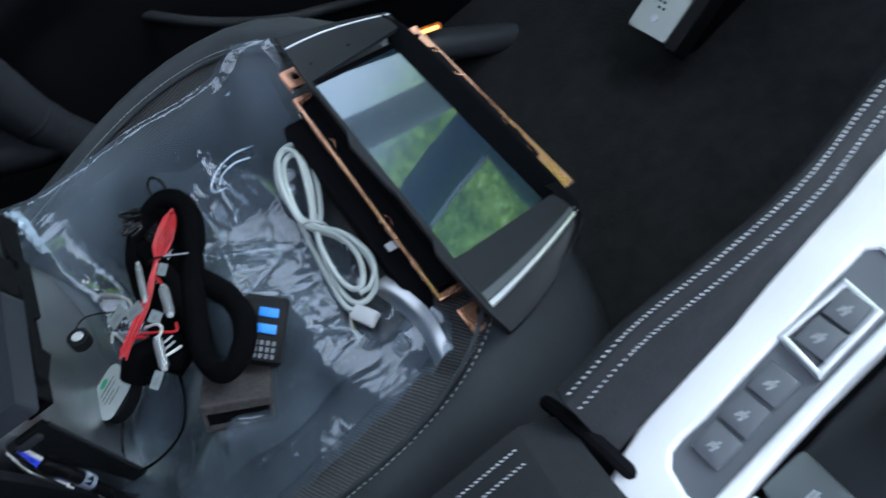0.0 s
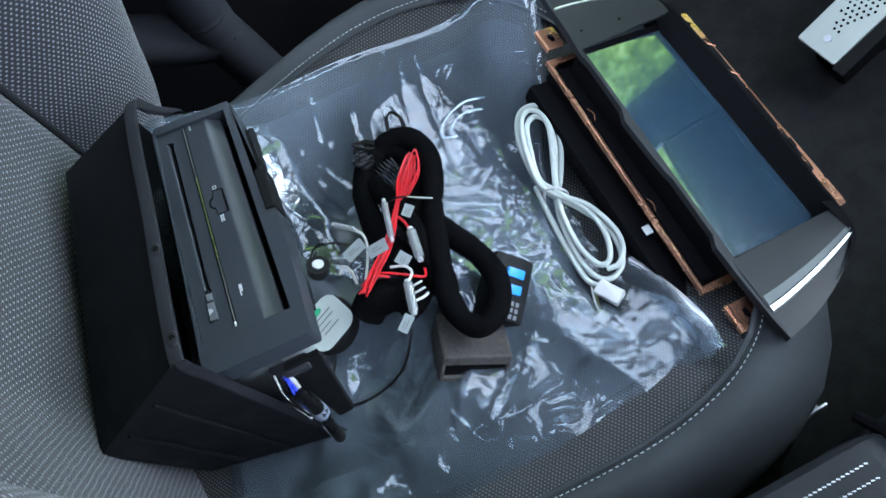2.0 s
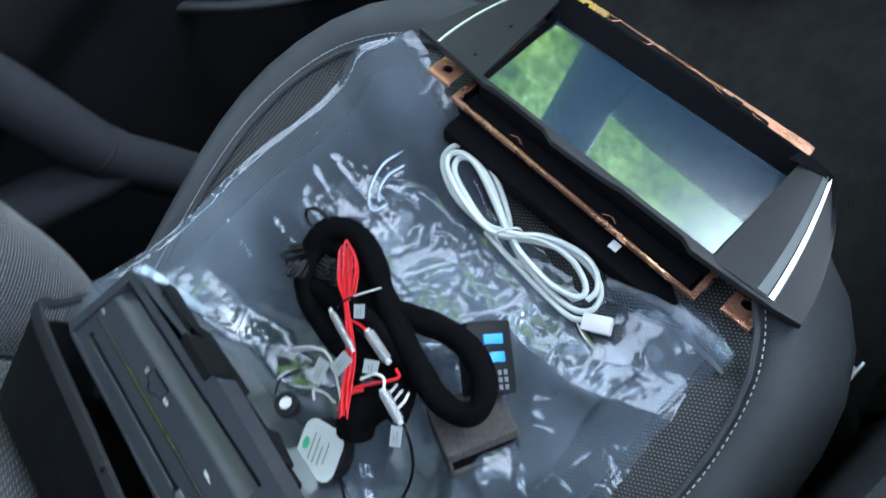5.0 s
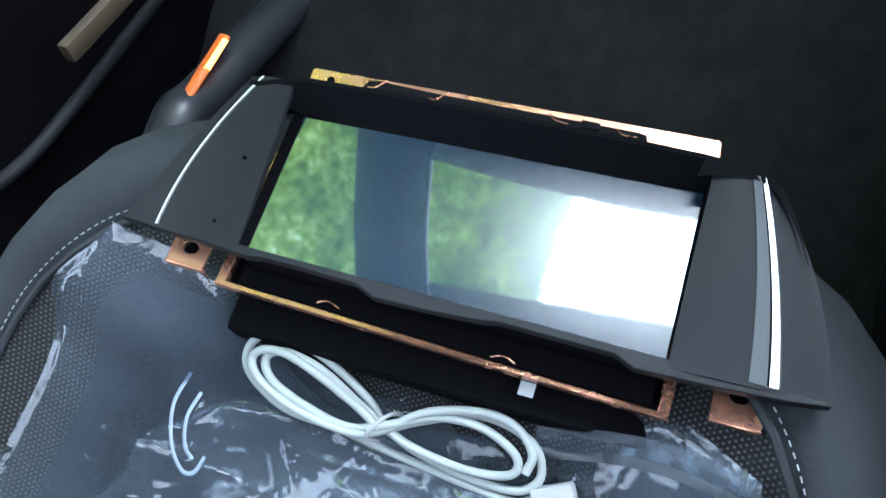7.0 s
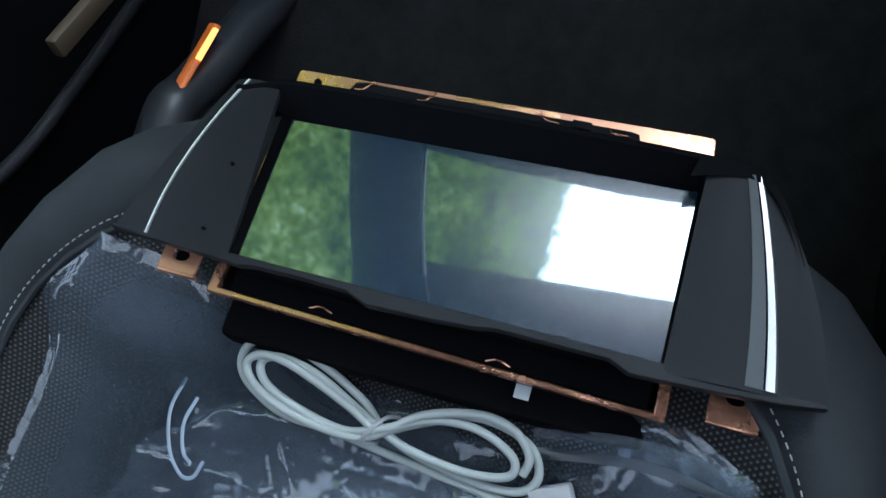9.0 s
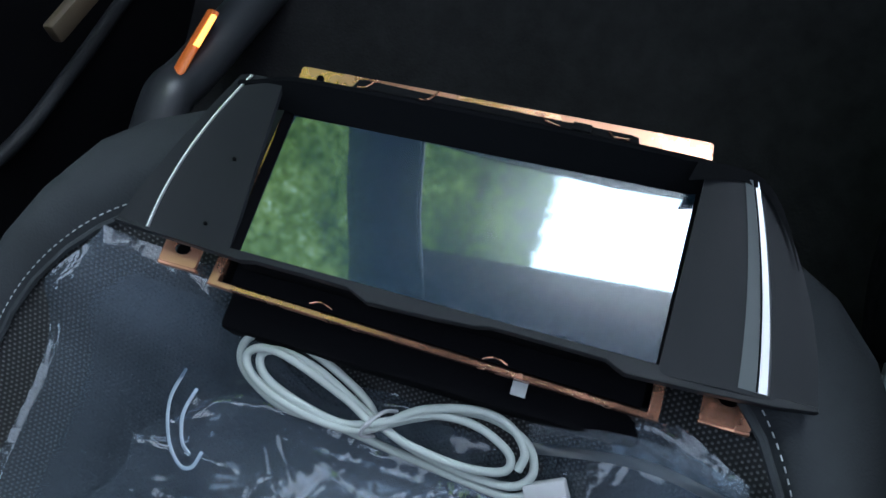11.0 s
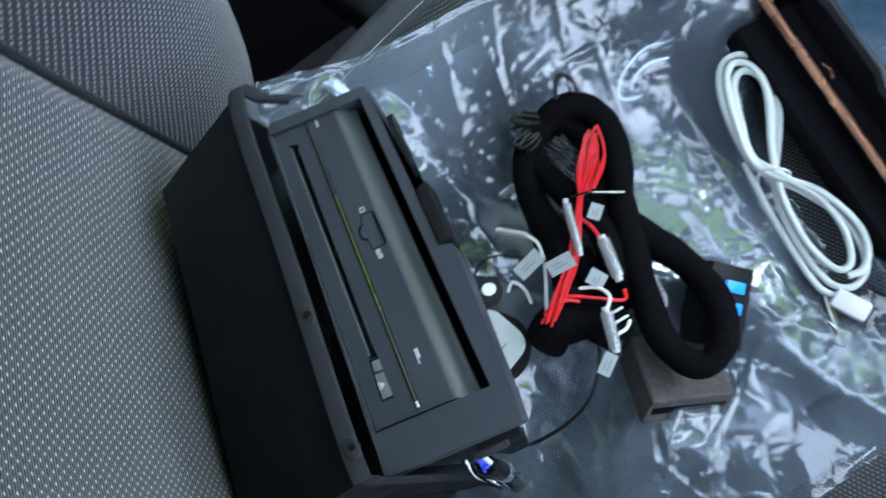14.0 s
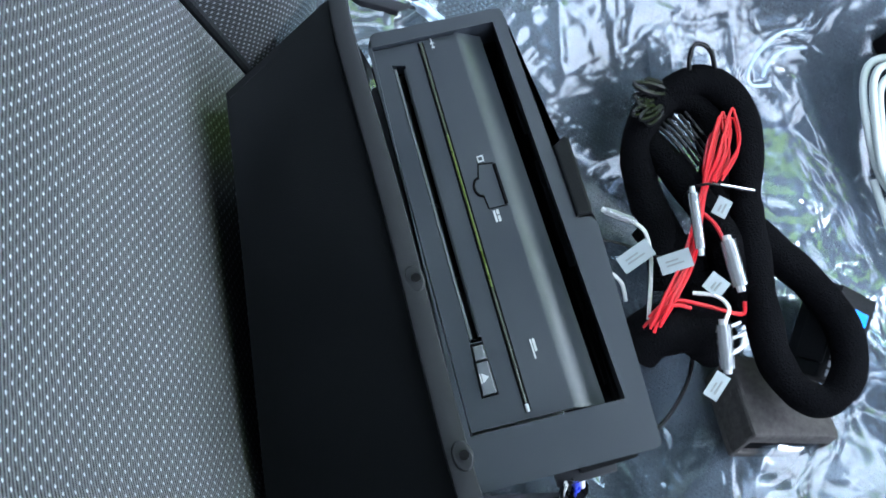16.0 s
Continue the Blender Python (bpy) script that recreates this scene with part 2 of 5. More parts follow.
M = {
    "plastic": plain("black_plastic", (0.0075, 0.008, 0.009), 0.5, var=0.35, scale=30, fine=1600, bump=0.25, spec=0.1),
    "faceplate": plain("charcoal_plastic", (0.034, 0.040, 0.050), 0.42, var=0.12, scale=18, fine=1800, bump=0.12),
    "bezel": plain("bezel_plastic", (0.0175, 0.0195, 0.0225), 0.5, var=0.1, scale=12, fine=2200, bump=0.1, spec=0.22),
    "housing": plain("housing_plastic", (0.0065, 0.0072, 0.009), 0.5, var=0.35, scale=30, fine=1600, bump=0.25, spec=0.16),
    "rim": plain("housing_rim", (0.021, 0.022, 0.026), 0.5, var=0.15, scale=20, fine=1600, bump=0.12, spec=0.25),
    "bezel_dark": plain("bezel_inner", (0.005, 0.0055, 0.0065), 0.75, var=0.1, scale=12, fine=2200, bump=0.1, spec=0.06),
    "inlay": plain("grey_inlay", (0.10, 0.115, 0.12), 0.5, var=0.08, scale=40, fine=1500, bump=0.05, spec=0.3),
    "soft": plain("soft_grey_trim", (0.017, 0.0185, 0.022), 0.85, var=0.25, scale=18, fine=900, bump=0.2, spec=0.1),
    "gloss_black": plain("gloss_black", (0.008, 0.008, 0.009), 0.25, var=0.2, fine=500, bump=0.03),
    # near black for dark parts, and for shade put into gaps
    "void": plain("dark_part_and_shade", (0.004, 0.004, 0.005), 0.9, bump=0, spec=0.05),
    "chrome": plain("satin_chrome", (0.88, 0.89, 0.92), 0.38, 1.0, var=0.03, scale=40, bump=0.02, rvar=0.05),
    "copper": plain("copper_plate", (0.80, 0.41, 0.26), 0.26, 0.8, var=0.18, scale=30, fine=600, bump=0.05),
    "steel": plain("galvanised_steel", (0.55, 0.57, 0.6), 0.4, 1.0, var=0.2, scale=60, bump=0.08),
    "alu": plain("brushed_aluminium", (0.46, 0.49, 0.46), 0.5, 0.8, var=0.12, scale=70, fine=1200, bump=0.1),
    "trim": plain("silver_trim", (0.93, 0.94, 0.96), 0.4, 0.35, var=0.05, scale=9, fine=1500, bump=0.04, coat=0.3),
    "button": plain("button_plastic", (0.1, 0.11, 0.125), 0.45, var=0.1, fine=1800, bump=0.1),
    "suede": plain("grey_suede", (0.043, 0.048, 0.053), 0.95, var=0.35, scale=22, fine=700, bump=0.5, spec=0.1),
    "leather": plain("black_leather", (0.0125, 0.014, 0.0165), 0.62, var=0.22, scale=50, fine=420, bump=0.6, spec=0.25),
    "carpet": plain("black_carpet", (0.021, 0.0212, 0.0225), 0.95, var=0.7, scale=35, fine=350, bump=1.0, spec=0.05),
    "door": plain("door_plastic", (0.006, 0.006, 0.007), 0.6, var=0.3, scale=14, fine=900, bump=0.25, spec=0.06),
    "sill": plain("sill_plastic", (0.030, 0.033, 0.038), 0.42, var=0.25, scale=20, fine=700, bump=0.15),
    "header": plain("header_cloth", (0.06, 0.066, 0.076), 0.95, var=0.1, scale=30, fine=800, bump=0.3, spec=0.1),
    "headliner": plain("grey_headliner", (0.16, 0.165, 0.175), 0.95, var=0.1, scale=30, fine=800, bump=0.3, spec=0.1),
    "tan": plain("tan_trim", (0.085, 0.065, 0.04), 0.6, var=0.2, scale=25, bump=0.2),
    "thread": plain("white_thread", (0.55, 0.57, 0.59), 0.8, var=0.12, scale=300, bump=0.3),
    "cable": plain("white_cable", (0.44, 0.49, 0.47), 0.38, var=0.06, scale=40, fine=1200, bump=0.05),
    "white": plain("white_plastic", (0.48, 0.49, 0.5), 0.42, var=0.1, scale=60, bump=0.05),
    "fleece": plain("harness_fleece", (0.0028, 0.0028, 0.0034), 0.98, var=0.5, scale=80, fine=900, bump=1.6, spec=0.03),
    "wire_black": plain("black_wire", (0.003, 0.003, 0.0035), 0.3, var=0.2, scale=60, bump=0.02, spec=0.2),
    "wire_red": plain("red_wire", (0.48, 0.008, 0.014), 0.35, var=0.12, scale=60, bump=0.02),
    "wire_white": plain("white_wire", (0.6, 0.6, 0.58), 0.4, var=0.1, scale=60, bump=0.02),
    "wire_blue": plain("blue_wire", (0.04, 0.06, 0.55), 0.35, var=0.1, scale=60, bump=0.02),
    "wire_grey": plain("grey_plug", (0.22, 0.25, 0.32), 0.4, var=0.1, scale=60, bump=0.02),
    "blue": plain("blue_insert", (0.02, 0.24, 0.8), 0.4, var=0.08, scale=60, bump=0.03),
    "foam": plain("grey_foam", (0.062, 0.058, 0.057), 1.0, var=0.6, scale=220, fine=420, bump=1.0, spec=0.1),
    "paper": plain("paper_label", (0.50, 0.54, 0.54), 0.6, var=0.1, scale=90, bump=0.06),
    "tag": plain("wire_tag", (0.23, 0.26, 0.27), 0.5, var=0.1, scale=90, bump=0.06),
    "print": plain("grey_print", (0.16, 0.17, 0.17), 0.7, bump=0),
    "green": plain("green_print", (0.05, 0.42, 0.2), 0.6, bump=0),
    "icon": plain("icon_white", (0.5, 0.52, 0.54), 0.5, var=0.05, bump=0),
    "guide": plain("clear_guide", (0.05, 0.055, 0.05), 0.2, var=0.1, scale=90, bump=0),
    "line": plain("light_guide", (0.085, 0.105, 0.03), 0.3, 0.2, var=0.15, scale=90, bump=0),
    "mesh": woven("seat_mesh", (0.011, 0.012, 0.0135), (0.12, 0.125, 0.13), 0.0030, 0.24, tall=0.8),
    "knit": woven("back_knit", (0.033, 0.0355, 0.045), (0.28, 0.30, 0.34), 0.0052, 0.135, tall=0.66, rib=1.0),
    "knit_dark": woven("bolster_knit", (0.016, 0.0175, 0.023), (0.25, 0.262, 0.30), 0.0040, 0.22, tall=0.8, rib=0.4),
    "bag": film("clear_bag", 0.092, (0.66, 0.71, 0.76), 0.15, 0.32, 0.5, 1.6),
    "inner_bag": film("inner_bag", 0.11, (0.86, 0.90, 0.93), 0.15, 0.48, 0.6, 1.55, 0.3),
    # milky white that holds the highlights of the bag's folds
    "bag_white": film("white_glint_film", 0.6, (0.9, 0.93, 0.95)),
    "hem": film("bag_hem", 0.07, (0.6, 0.66, 0.7), 0.3, 0.05, 0.1, 0.4, 0.03),
}

# display glass: near black, polished, with a faint blue cast
gm, gnt, gp, _ = nodes_of("display_glass")
gp.inputs["Base Color"].default_value = (0.018, 0.040, 0.067, 1)
gp.inputs["Specular Tint"].default_value = (0.78, 0.92, 1.0, 1)
gp.inputs["Roughness"].default_value, gp.inputs["IOR"].default_value = 0.03, 2.2
gp.inputs["Coat Weight"].default_value, gp.inputs["Coat Roughness"].default_value, gp.inputs["Coat IOR"].default_value = 0.8, 0.22, 1.7
M["display"] = gm

# translucent plastic sleeves
cm, cnt, cp, _ = nodes_of("clear_sleeve")
cp.inputs["Base Color"].default_value = (0.5, 0.52, 0.54, 1)
cp.inputs["Roughness"].default_value, cp.inputs["Transmission Weight"].default_value = 0.15, 0.8
M["sleeve"] = cm

# amber lens with its lamp alight
M["amber"] = glow("amber_lens", (1.0, 0.42, 0.07), 14.0)
# dim emission that imitates the lamp's glow on the sill
M["amber_dim"] = glow("amber_glow_spread", (0.6, 0.14, 0.02), 0.7)


# ---- mesh helpers ----
from mathutils.geometry import tessellate_polygon

FLAT = set()


def mesh(name, bm, material, smooth=True):
    me = bpy.data.meshes.new(name)
    angle = radians(18) if id(bm) in FLAT else radians(38)
    FLAT.discard(id(bm))
    bm.to_mesh(me)
    bm.free()
    me.materials.append(material)
    if smooth:
        me.shade_smooth()
        me.set_sharp_from_angle(angle=angle)
    return me


def part(name, bm, material, parent=None, label="", smooth=True):
    ob = new(name, mesh(name, bm, material, smooth))
    if parent:
        ob.parent = parent
    if label:
        ob["label"] = label
    return ob


def thing(name, m, label, category, group="", kind=""):
    """An Empty at the base of a thing, which carries its parts."""
    ob = new(name)
    ob.empty_display_size = 0.02
    ob.matrix_world = m
    return tagged(ob, label, category, group, kind)


def box(x0, x1, y0, y1, z0, z1, r=0.0, seg=2, bm=None):
    own = bm is None
    b = bmesh.new()
    bmesh.ops.create_cube(b, size=1)
    for v in b.verts:
        v.co = Vector(((x0 + x1) / 2 + v.co.x * (x1 - x0), (y0 + y1) / 2 + v.co.y * (y1 - y0), (z0 + z1) / 2 + v.co.z * (z1 - z0)))
    if r:
        bmesh.ops.bevel(b, geom=b.edges[:], offset=r, segments=seg, affect="EDGES", profile=0.5)
    if own:
        return b
    join(bm, b)
    return bm


def join(bm, other):
    me = bpy.data.meshes.new("tmp")
    other.to_mesh(me)
    other.free()
    bm.from_mesh(me)
    bpy.data.meshes.remove(me)


def prism(outline, z0, z1, r=0.0, holes=()):
    """A plate with that outline (x, y), and holes cut by a ring of quads, from z0 to z1."""
    bm = bmesh.new()
    rings = [[Vector((x, y, z1)) for x, y in ring] for ring in (outline, *holes)]
    verts = [bm.verts.new(p) for ring in rings for p in ring]
    if holes:
        edges, k = [], 0
        for ring in rings:
            loop = verts[k:k + len(ring)]
            edges += [bm.edges.new((a, b)) for a, b in zip(loop, loop[1:] + loop[:1])]
            k += len(ring)
        bmesh.ops.triangle_fill(bm, use_beauty=True, edges=edges)
    else:
        for tri in tessellate_polygon(rings):
            if len(set(tri)) == 3:
                bm.faces.new([verts[i] for i in tri])
    for f in bm.faces:
        f.normal_update()
        if f.normal.z < 0:
            f.normal_flip()
    ext = bmesh.ops.extrude_face_region(bm, geom=bm.faces[:])
    bmesh.ops.translate(bm, verts=[v for v in ext["geom"] if isinstance(v, bmesh.types.BMVert)], vec=(0, 0, z0 - z1))
    bmesh.ops.recalc_face_normals(bm, faces=bm.faces[:])
    if r:
        sharp = [e for e in bm.edges if len(e.link_faces) == 2 and e.calc_face_angle() > 0.7 and abs(e.verts[0].co.z - e.verts[1].co.z) < 1e-6 and e.verts[0].co.z > (z0 + z1) / 2]
        bmesh.ops.bevel(bm, geom=sharp, offset=r, segments=2, affect="EDGES", profile=0.5)
    FLAT.add(id(bm))
    return bm


def round_rect(x0, x1, y0, y1, r, n=5):
    out = []
    for cx, cy, a in ((x1 - r, y1 - r, 0), (x0 + r, y1 - r, 90), (x0 + r, y0 + r, 180), (x1 - r, y0 + r, 270)):
        out += [(cx + r * math.cos(radians(a + 90 * i / n)), cy + r * math.sin(radians(a + 90 * i / n))) for i in range(n + 1)]
    return out


def spline(points, per=8, closed=False):
    """A smooth line through the points (Catmull-Rom)."""
    p = [Vector(q) for q in points]
    n = len(p)
    out = []
    for i in range(n if closed else n - 1):
        a, b, c, d = (p[(i - 1) % n] if closed or i else p[0] * 2 - p[1]), p[i], p[(i + 1) % n], (p[(i + 2) % n] if closed or i + 2 < n else p[-1] * 2 - p[-2])
        for k in range(per):
            t = k / per
            out.append(0.5 * (2 * b + (c - a) * t + (2 * a - 5 * b + 4 * c - d) * t * t + (3 * b - a - 3 * c + d) * t**3))
    if not closed:
        out.append(p[-1])
    return out


def tube(points, r, sides=10, per=8, closed=False, bm=None, wobble=0.0, flat=1.0, cap=True):
    """A round bar along a smooth line."""
    line = spline(points, per, closed)
    bm = bm or bmesh.new()
    n = len(line)
    up = Vector((0.013, 0.021, 1)).normalized()
    rings = []
    for i, c in enumerate(line):
        ahead = (line[(i + 1) % n] - line[i - 1]) if closed else (line[min(i + 1, n - 1)] - line[max(i - 1, 0)])
        ahead.normalize()
        side = ahead.cross(up)
        if side.length < 1e-3:
            side = ahead.cross(Vector((1, 0, 0)))
        side.normalize()
        top = side.cross(ahead)
        rr = r * (1 + wobble * noise.noise(c * 60))
        rings.append([bm.verts.new(c + rr * (math.cos(a) * side + flat * math.sin(a) * top)) for a in (2 * math.pi * k / sides for k in range(sides))])
    for i in range(n if closed else n - 1):
        a, b = rings[i], rings[(i + 1) % n]
        for k in range(sides):
            bm.faces.new((a[k], a[(k + 1) % sides], b[(k + 1) % sides], b[k]))
    if not closed and cap:
        bm.faces.new(rings[0][::-1])
        bm.faces.new(rings[-1])
    bmesh.ops.recalc_face_normals(bm, faces=bm.faces[:])
    return bm


def rod(a, b, r, sides=12, bm=None):
    return tube([a, Vector(a).lerp(Vector(b), 0.5), b], r, sides, 1, bm=bm)


def sheet(nu, nv, fn, uv=None):
    """A surface of nu x nv quads; fn(u, v) gives the place, uv(u, v) the map in metres."""
    bm = bmesh.new()
    layer = bm.loops.layers.uv.new("UVMap")
    grid = [[bm.verts.new(fn(i / nu, j / nv)) for j in range(nv + 1)] for i in range(nu + 1)]
    for i in range(nu):
        for j in range(nv):
            f = bm.faces.new((grid[i][j], grid[i + 1][j], grid[i + 1][j + 1], grid[i][j + 1]))
            for loop, (a, b) in zip(f.loops, ((i, j), (i + 1, j), (i + 1, j + 1), (i, j + 1))):
                loop[layer].uv = uv(a / nu, b / nv) if uv else grid[a][b].co.xy
    return bm


def bars(widths, tall, gap, depth=0.0003, z=0.0):
    """Rows of plain bars for writing too small to read."""
    bm = bmesh.new()
    for i, (x0, x1) in enumerate(widths):
        box(x0, x1, -i * gap - tall, -i * gap, z, z + depth, bm=bm)
    return bm


def smooth(a, b, x):
    t = min(1, max(0, (x - a) / (b - a)))
    return t * t * (3 - 2 * t)

# ---- outside ----
LEAF, SKYGLOW = 8.5, 12.0


def band(nt, v, a, b, soft):
    """1 where a < v < b, with soft ends."""
    out = []
    for lo, hi in ((a - soft, a + soft), (b + soft, b - soft)):
        r = nt.nodes.new("ShaderNodeMapRange")
        r.interpolation_type = "SMOOTHSTEP"
        r.inputs["From Min"].default_value, r.inputs["From Max"].default_value = lo, hi
        wire(nt, v, r.inputs["Value"])
        out.append(r.outputs[0])
    return maths(nt, "MULTIPLY", *out)


def outdoors(name):
    """What stands far beyond the windows: sunlit leaves, pale sky and a white gap with painted glare round it."""
    m, nt, p, out = nodes_of(name)
    nt.nodes.remove(p)
    tc = nt.nodes.new("ShaderNodeTexCoord")
    sep = nt.nodes.new("ShaderNodeSeparateXYZ")
    wire(nt, tc.outputs["Object"], sep.inputs[0])
    az = maths(nt, "MULTIPLY", maths(nt, "ARCTAN2", sep.outputs[1], sep.outputs[0]), 57.296)
    flat = maths(nt, "SQRT", maths(nt, "ADD", maths(nt, "MULTIPLY", sep.outputs[0], sep.outputs[0]), maths(nt, "MULTIPLY", sep.outputs[1], sep.outputs[1])))
    el = maths(nt, "MULTIPLY", maths(nt, "ARCTAN2", sep.outputs[2], flat), 57.296)
    a = add(nt, "ShaderNodeTexNoise", Scale=1.6, Detail=7.0, Roughness=0.7)
    b = add(nt, "ShaderNodeTexNoise", Scale=9.0, Detail=8.0, Roughness=0.78, Distortion=0.8)
    for n in (a, b):
        wire(nt, tc.outputs["Object"], n.inputs["Vector"])
    ramp = nt.nodes.new("ShaderNodeValToRGB")
    e = ramp.color_ramp.elements
    e[0].position, e[0].color = 0.40, (0.012, 0.035, 0.008, 1)
    e[1].position, e[1].color = 0.66, (4.0, 4.2, 3.7, 1)
    for at, col in ((0.47, (0.09, 0.20, 0.02)), (0.53, (0.28, 0.48, 0.05)), (0.58, (0.66, 0.88, 0.20)), (0.62, (1.1, 1.4, 0.7))):
        e.new(at).color = (*col, 1)
    wire(nt, maths(nt, "MULTIPLY_ADD", b.outputs["Fac"], 0.6, maths(nt, "MULTIPLY", a.outputs["Fac"], 0.4)), ramp.inputs["Fac"])
    above = nt.nodes.new("ShaderNodeMix")
    above.data_type = "RGBA"
    above.inputs[7].default_value = (0.95, 1.03, 1.1, 1)
    wire(nt, band(nt, el, 63, 200, 3.0), above.inputs[0])
    side = nt.nodes.new("ShaderNodeMix")
    side.data_type = "RGBA"
    side.inputs[7].default_value = (1.0, 1.1, 1.2, 1)
    wire(nt, band(nt, az, 43, 300, 5.0), side.inputs[0])
    wire(nt, ramp.outputs["Color"], side.inputs[6])
    wire(nt, side.outputs[2], above.inputs[6])
    ragged = maths(nt, "MULTIPLY_ADD", maths(nt, "SUBTRACT", b.outputs["Fac"], 0.5), 5.0, az)
    white = maths(nt, "MULTIPLY", band(nt, ragged, -60, 0.5, 0.5), band(nt, el, 15, 50, 2.0))
    # soft glare round the white gap, put into the backdrop's emission
    halo = maths(nt, "MULTIPLY", band(nt, az, -60, 3.0, 7.0), band(nt, el, 15, 50, 8.0))
    g1 = add(nt, "ShaderNodeEmission", Strength=LEAF)
    wire(nt, above.outputs[2], g1.inputs["Color"])
    g2 = add(nt, "ShaderNodeEmission", Color=(0.93, 0.97, 1.0, 1))
    wire(nt, maths(nt, "MULTIPLY_ADD", white, 60.0, maths(nt, "MULTIPLY", halo, 6.0)), g2.inputs["Strength"])
    both = nt.nodes.new("ShaderNodeAddShader")
    wire(nt, g1.outputs[0], both.inputs[0])
    wire(nt, g2.outputs[0], both.inputs[1])
    wire(nt, both.outputs[0], out.inputs["Surface"])
    return m


def haze(name, col, strength):
    m, nt, p, out = nodes_of(name)
    nt.nodes.remove(p)
    g = add(nt, "ShaderNodeEmission", Color=(*col, 1), Strength=strength)
    wire(nt, g.outputs[0], out.inputs["Surface"])
    return m


def dome(r, a0, a1, e0, e1, n=40, k=20):
    def place(u, v):
        a, e = radians(a0 + (a1 - a0) * u), radians(e0 + (e1 - e0) * v)
        return r * math.cos(e) * math.cos(a), r * math.cos(e) * math.sin(a), r * math.sin(e)
    return sheet(n, k, place)


tagged(part("backdrop_trees", dome(9, -22, 175, -4, 72), outdoors("leafy_backdrop")), "sunlit green trees and pale sky beyond the car windows", "backdrop", kind="structure")
# emitting sheet added as fill light from the passenger side
tagged(part("sky_fill_sheet", dome(9, -165, -22, -4, 72), haze("sky_fill", (0.90, 0.95, 1.0), SKYGLOW)), "unseen glowing sky sheet added to light the cabin from the passenger side", "backdrop", kind="structure")
tagged(part("ground", sheet(2, 2, lambda u, v: (-40 + 80 * u, -40 + 80 * v, -0.75)), plain("driveway", (0.16, 0.16, 0.15), 0.9, scale=2, fine=60, bump=0.3)), "grey driveway under the car", "ground", kind="structure")


# ---- cabin shell ----
def shell_strip(top, bottom, n=20):
    a, b, c, d = (Vector(p) for p in (*top, *bottom))
    return sheet(n, 6, lambda u, v: a.lerp(b, u).lerp(c.lerp(d, u), v))


def slab(name, x0, x1, y0, y1, z0, z1, m, label, r=0.01, category="car interior"):
    return tagged(part(name, box(x0, x1, y0, y1, z0, z1, r), M[m]), label, category, kind="structure")


def floor_place(u, v):
    x, y = -1.25 + 2.5 * u, -0.92 + 1.58 * v
    z = -0.30 + 0.004 * noise.noise(Vector((x * 9, y * 9, 0)))
    z += 0.42 * smooth(0.62, 1.1, x)
    z += 0.05 * smooth(-0.16, -0.2, y) * smooth(-0.36, -0.3, y)
    return x, y, z


tagged(part("floor", sheet(60, 40, floor_place), M["carpet"]), "black carpeted car floor", "floor", kind="structure")
tagged(part("roof", prism([(-1.3, -0.92), (0.42, -0.92), (0.42, 0.68), (-1.3, 0.68)], 0.72, 0.76, 0.0, (round_rect(0.04, 0.40, -0.46, 0.46, 0.05),)), M["headliner"]), "grey cloth headliner round an open sunroof", "car interior", kind="structure")
slab("wall_rear", -1.3, -1.25, -0.92, 0.68, -0.34, 0.74, "headliner", "grey rear wall of the cabin")
slab("wall_left_rear", -1.3, -0.55, 0.62, 0.68, -0.34, 0.74, "door", "dark side wall behind the front door")
slab("wall_right_rear", -1.3, -0.75, -0.98, -0.92, -0.34, 0.74, "door", "dark side wall behind the front door")
slab("wall_left_front", 0.95, 1.3, 0.62, 0.68, -0.34, 0.34, "door", "dark side wall ahead of the door")
slab("wall_right_front", 0.95, 1.3, -0.98, -0.92, -0.34, 0.34, "door", "dark side wall ahead of the door")
slab("door_sill_right", -0.75, 0.95, -0.98, -0.92, -0.34, -0.16, "door", "black plastic sill of the open passenger doorway")


def dash_place(u, v):
    y = -0.92 + 1.54 * u
    a = v * math.pi * 0.62
    return 0.98 - 0.2 * math.sin(min(a, math.pi / 2)) + 0.25 * (1 - v) + 0.1 * max(0, v - 0.8), y, 0.36 - 0.02 * v - 0.52 * smooth(0.35, 1.0, v)


tagged(part("dashboard", sheet(24, 24, dash_place), M["door"]), "black soft plastic dashboard", "dashboard", kind="structure")
tagged(part("pillar_left", tube([(1.20, 0.62, 0.36), (1.0, 0.61, 0.50), (0.8, 0.60, 0.60), (0.6, 0.59, 0.68), (0.4, 0.58, 0.74)], 0.035, 14), M["headliner"]), "grey windscreen pillar", "pillar", kind="structure")
tagged(part("pillar_right", tube([(1.22, -0.93, 0.30), (0.95, -0.92, 0.50), (0.7, -0.90, 0.64), (0.4, -0.88, 0.73)], 0.04, 12), M["headliner"]), "grey windscreen pillar", "pillar", kind="structure")

tagged(part("windscreen_header", shell_strip([(0.68, 0.25, 0.696), (0.68, -0.38, 0.53)], [(0.42, 0.25, 0.73), (0.42, -0.38, 0.73)]), M["header"]), "grey cloth-covered header above the windscreen", "windscreen header", kind="structure")

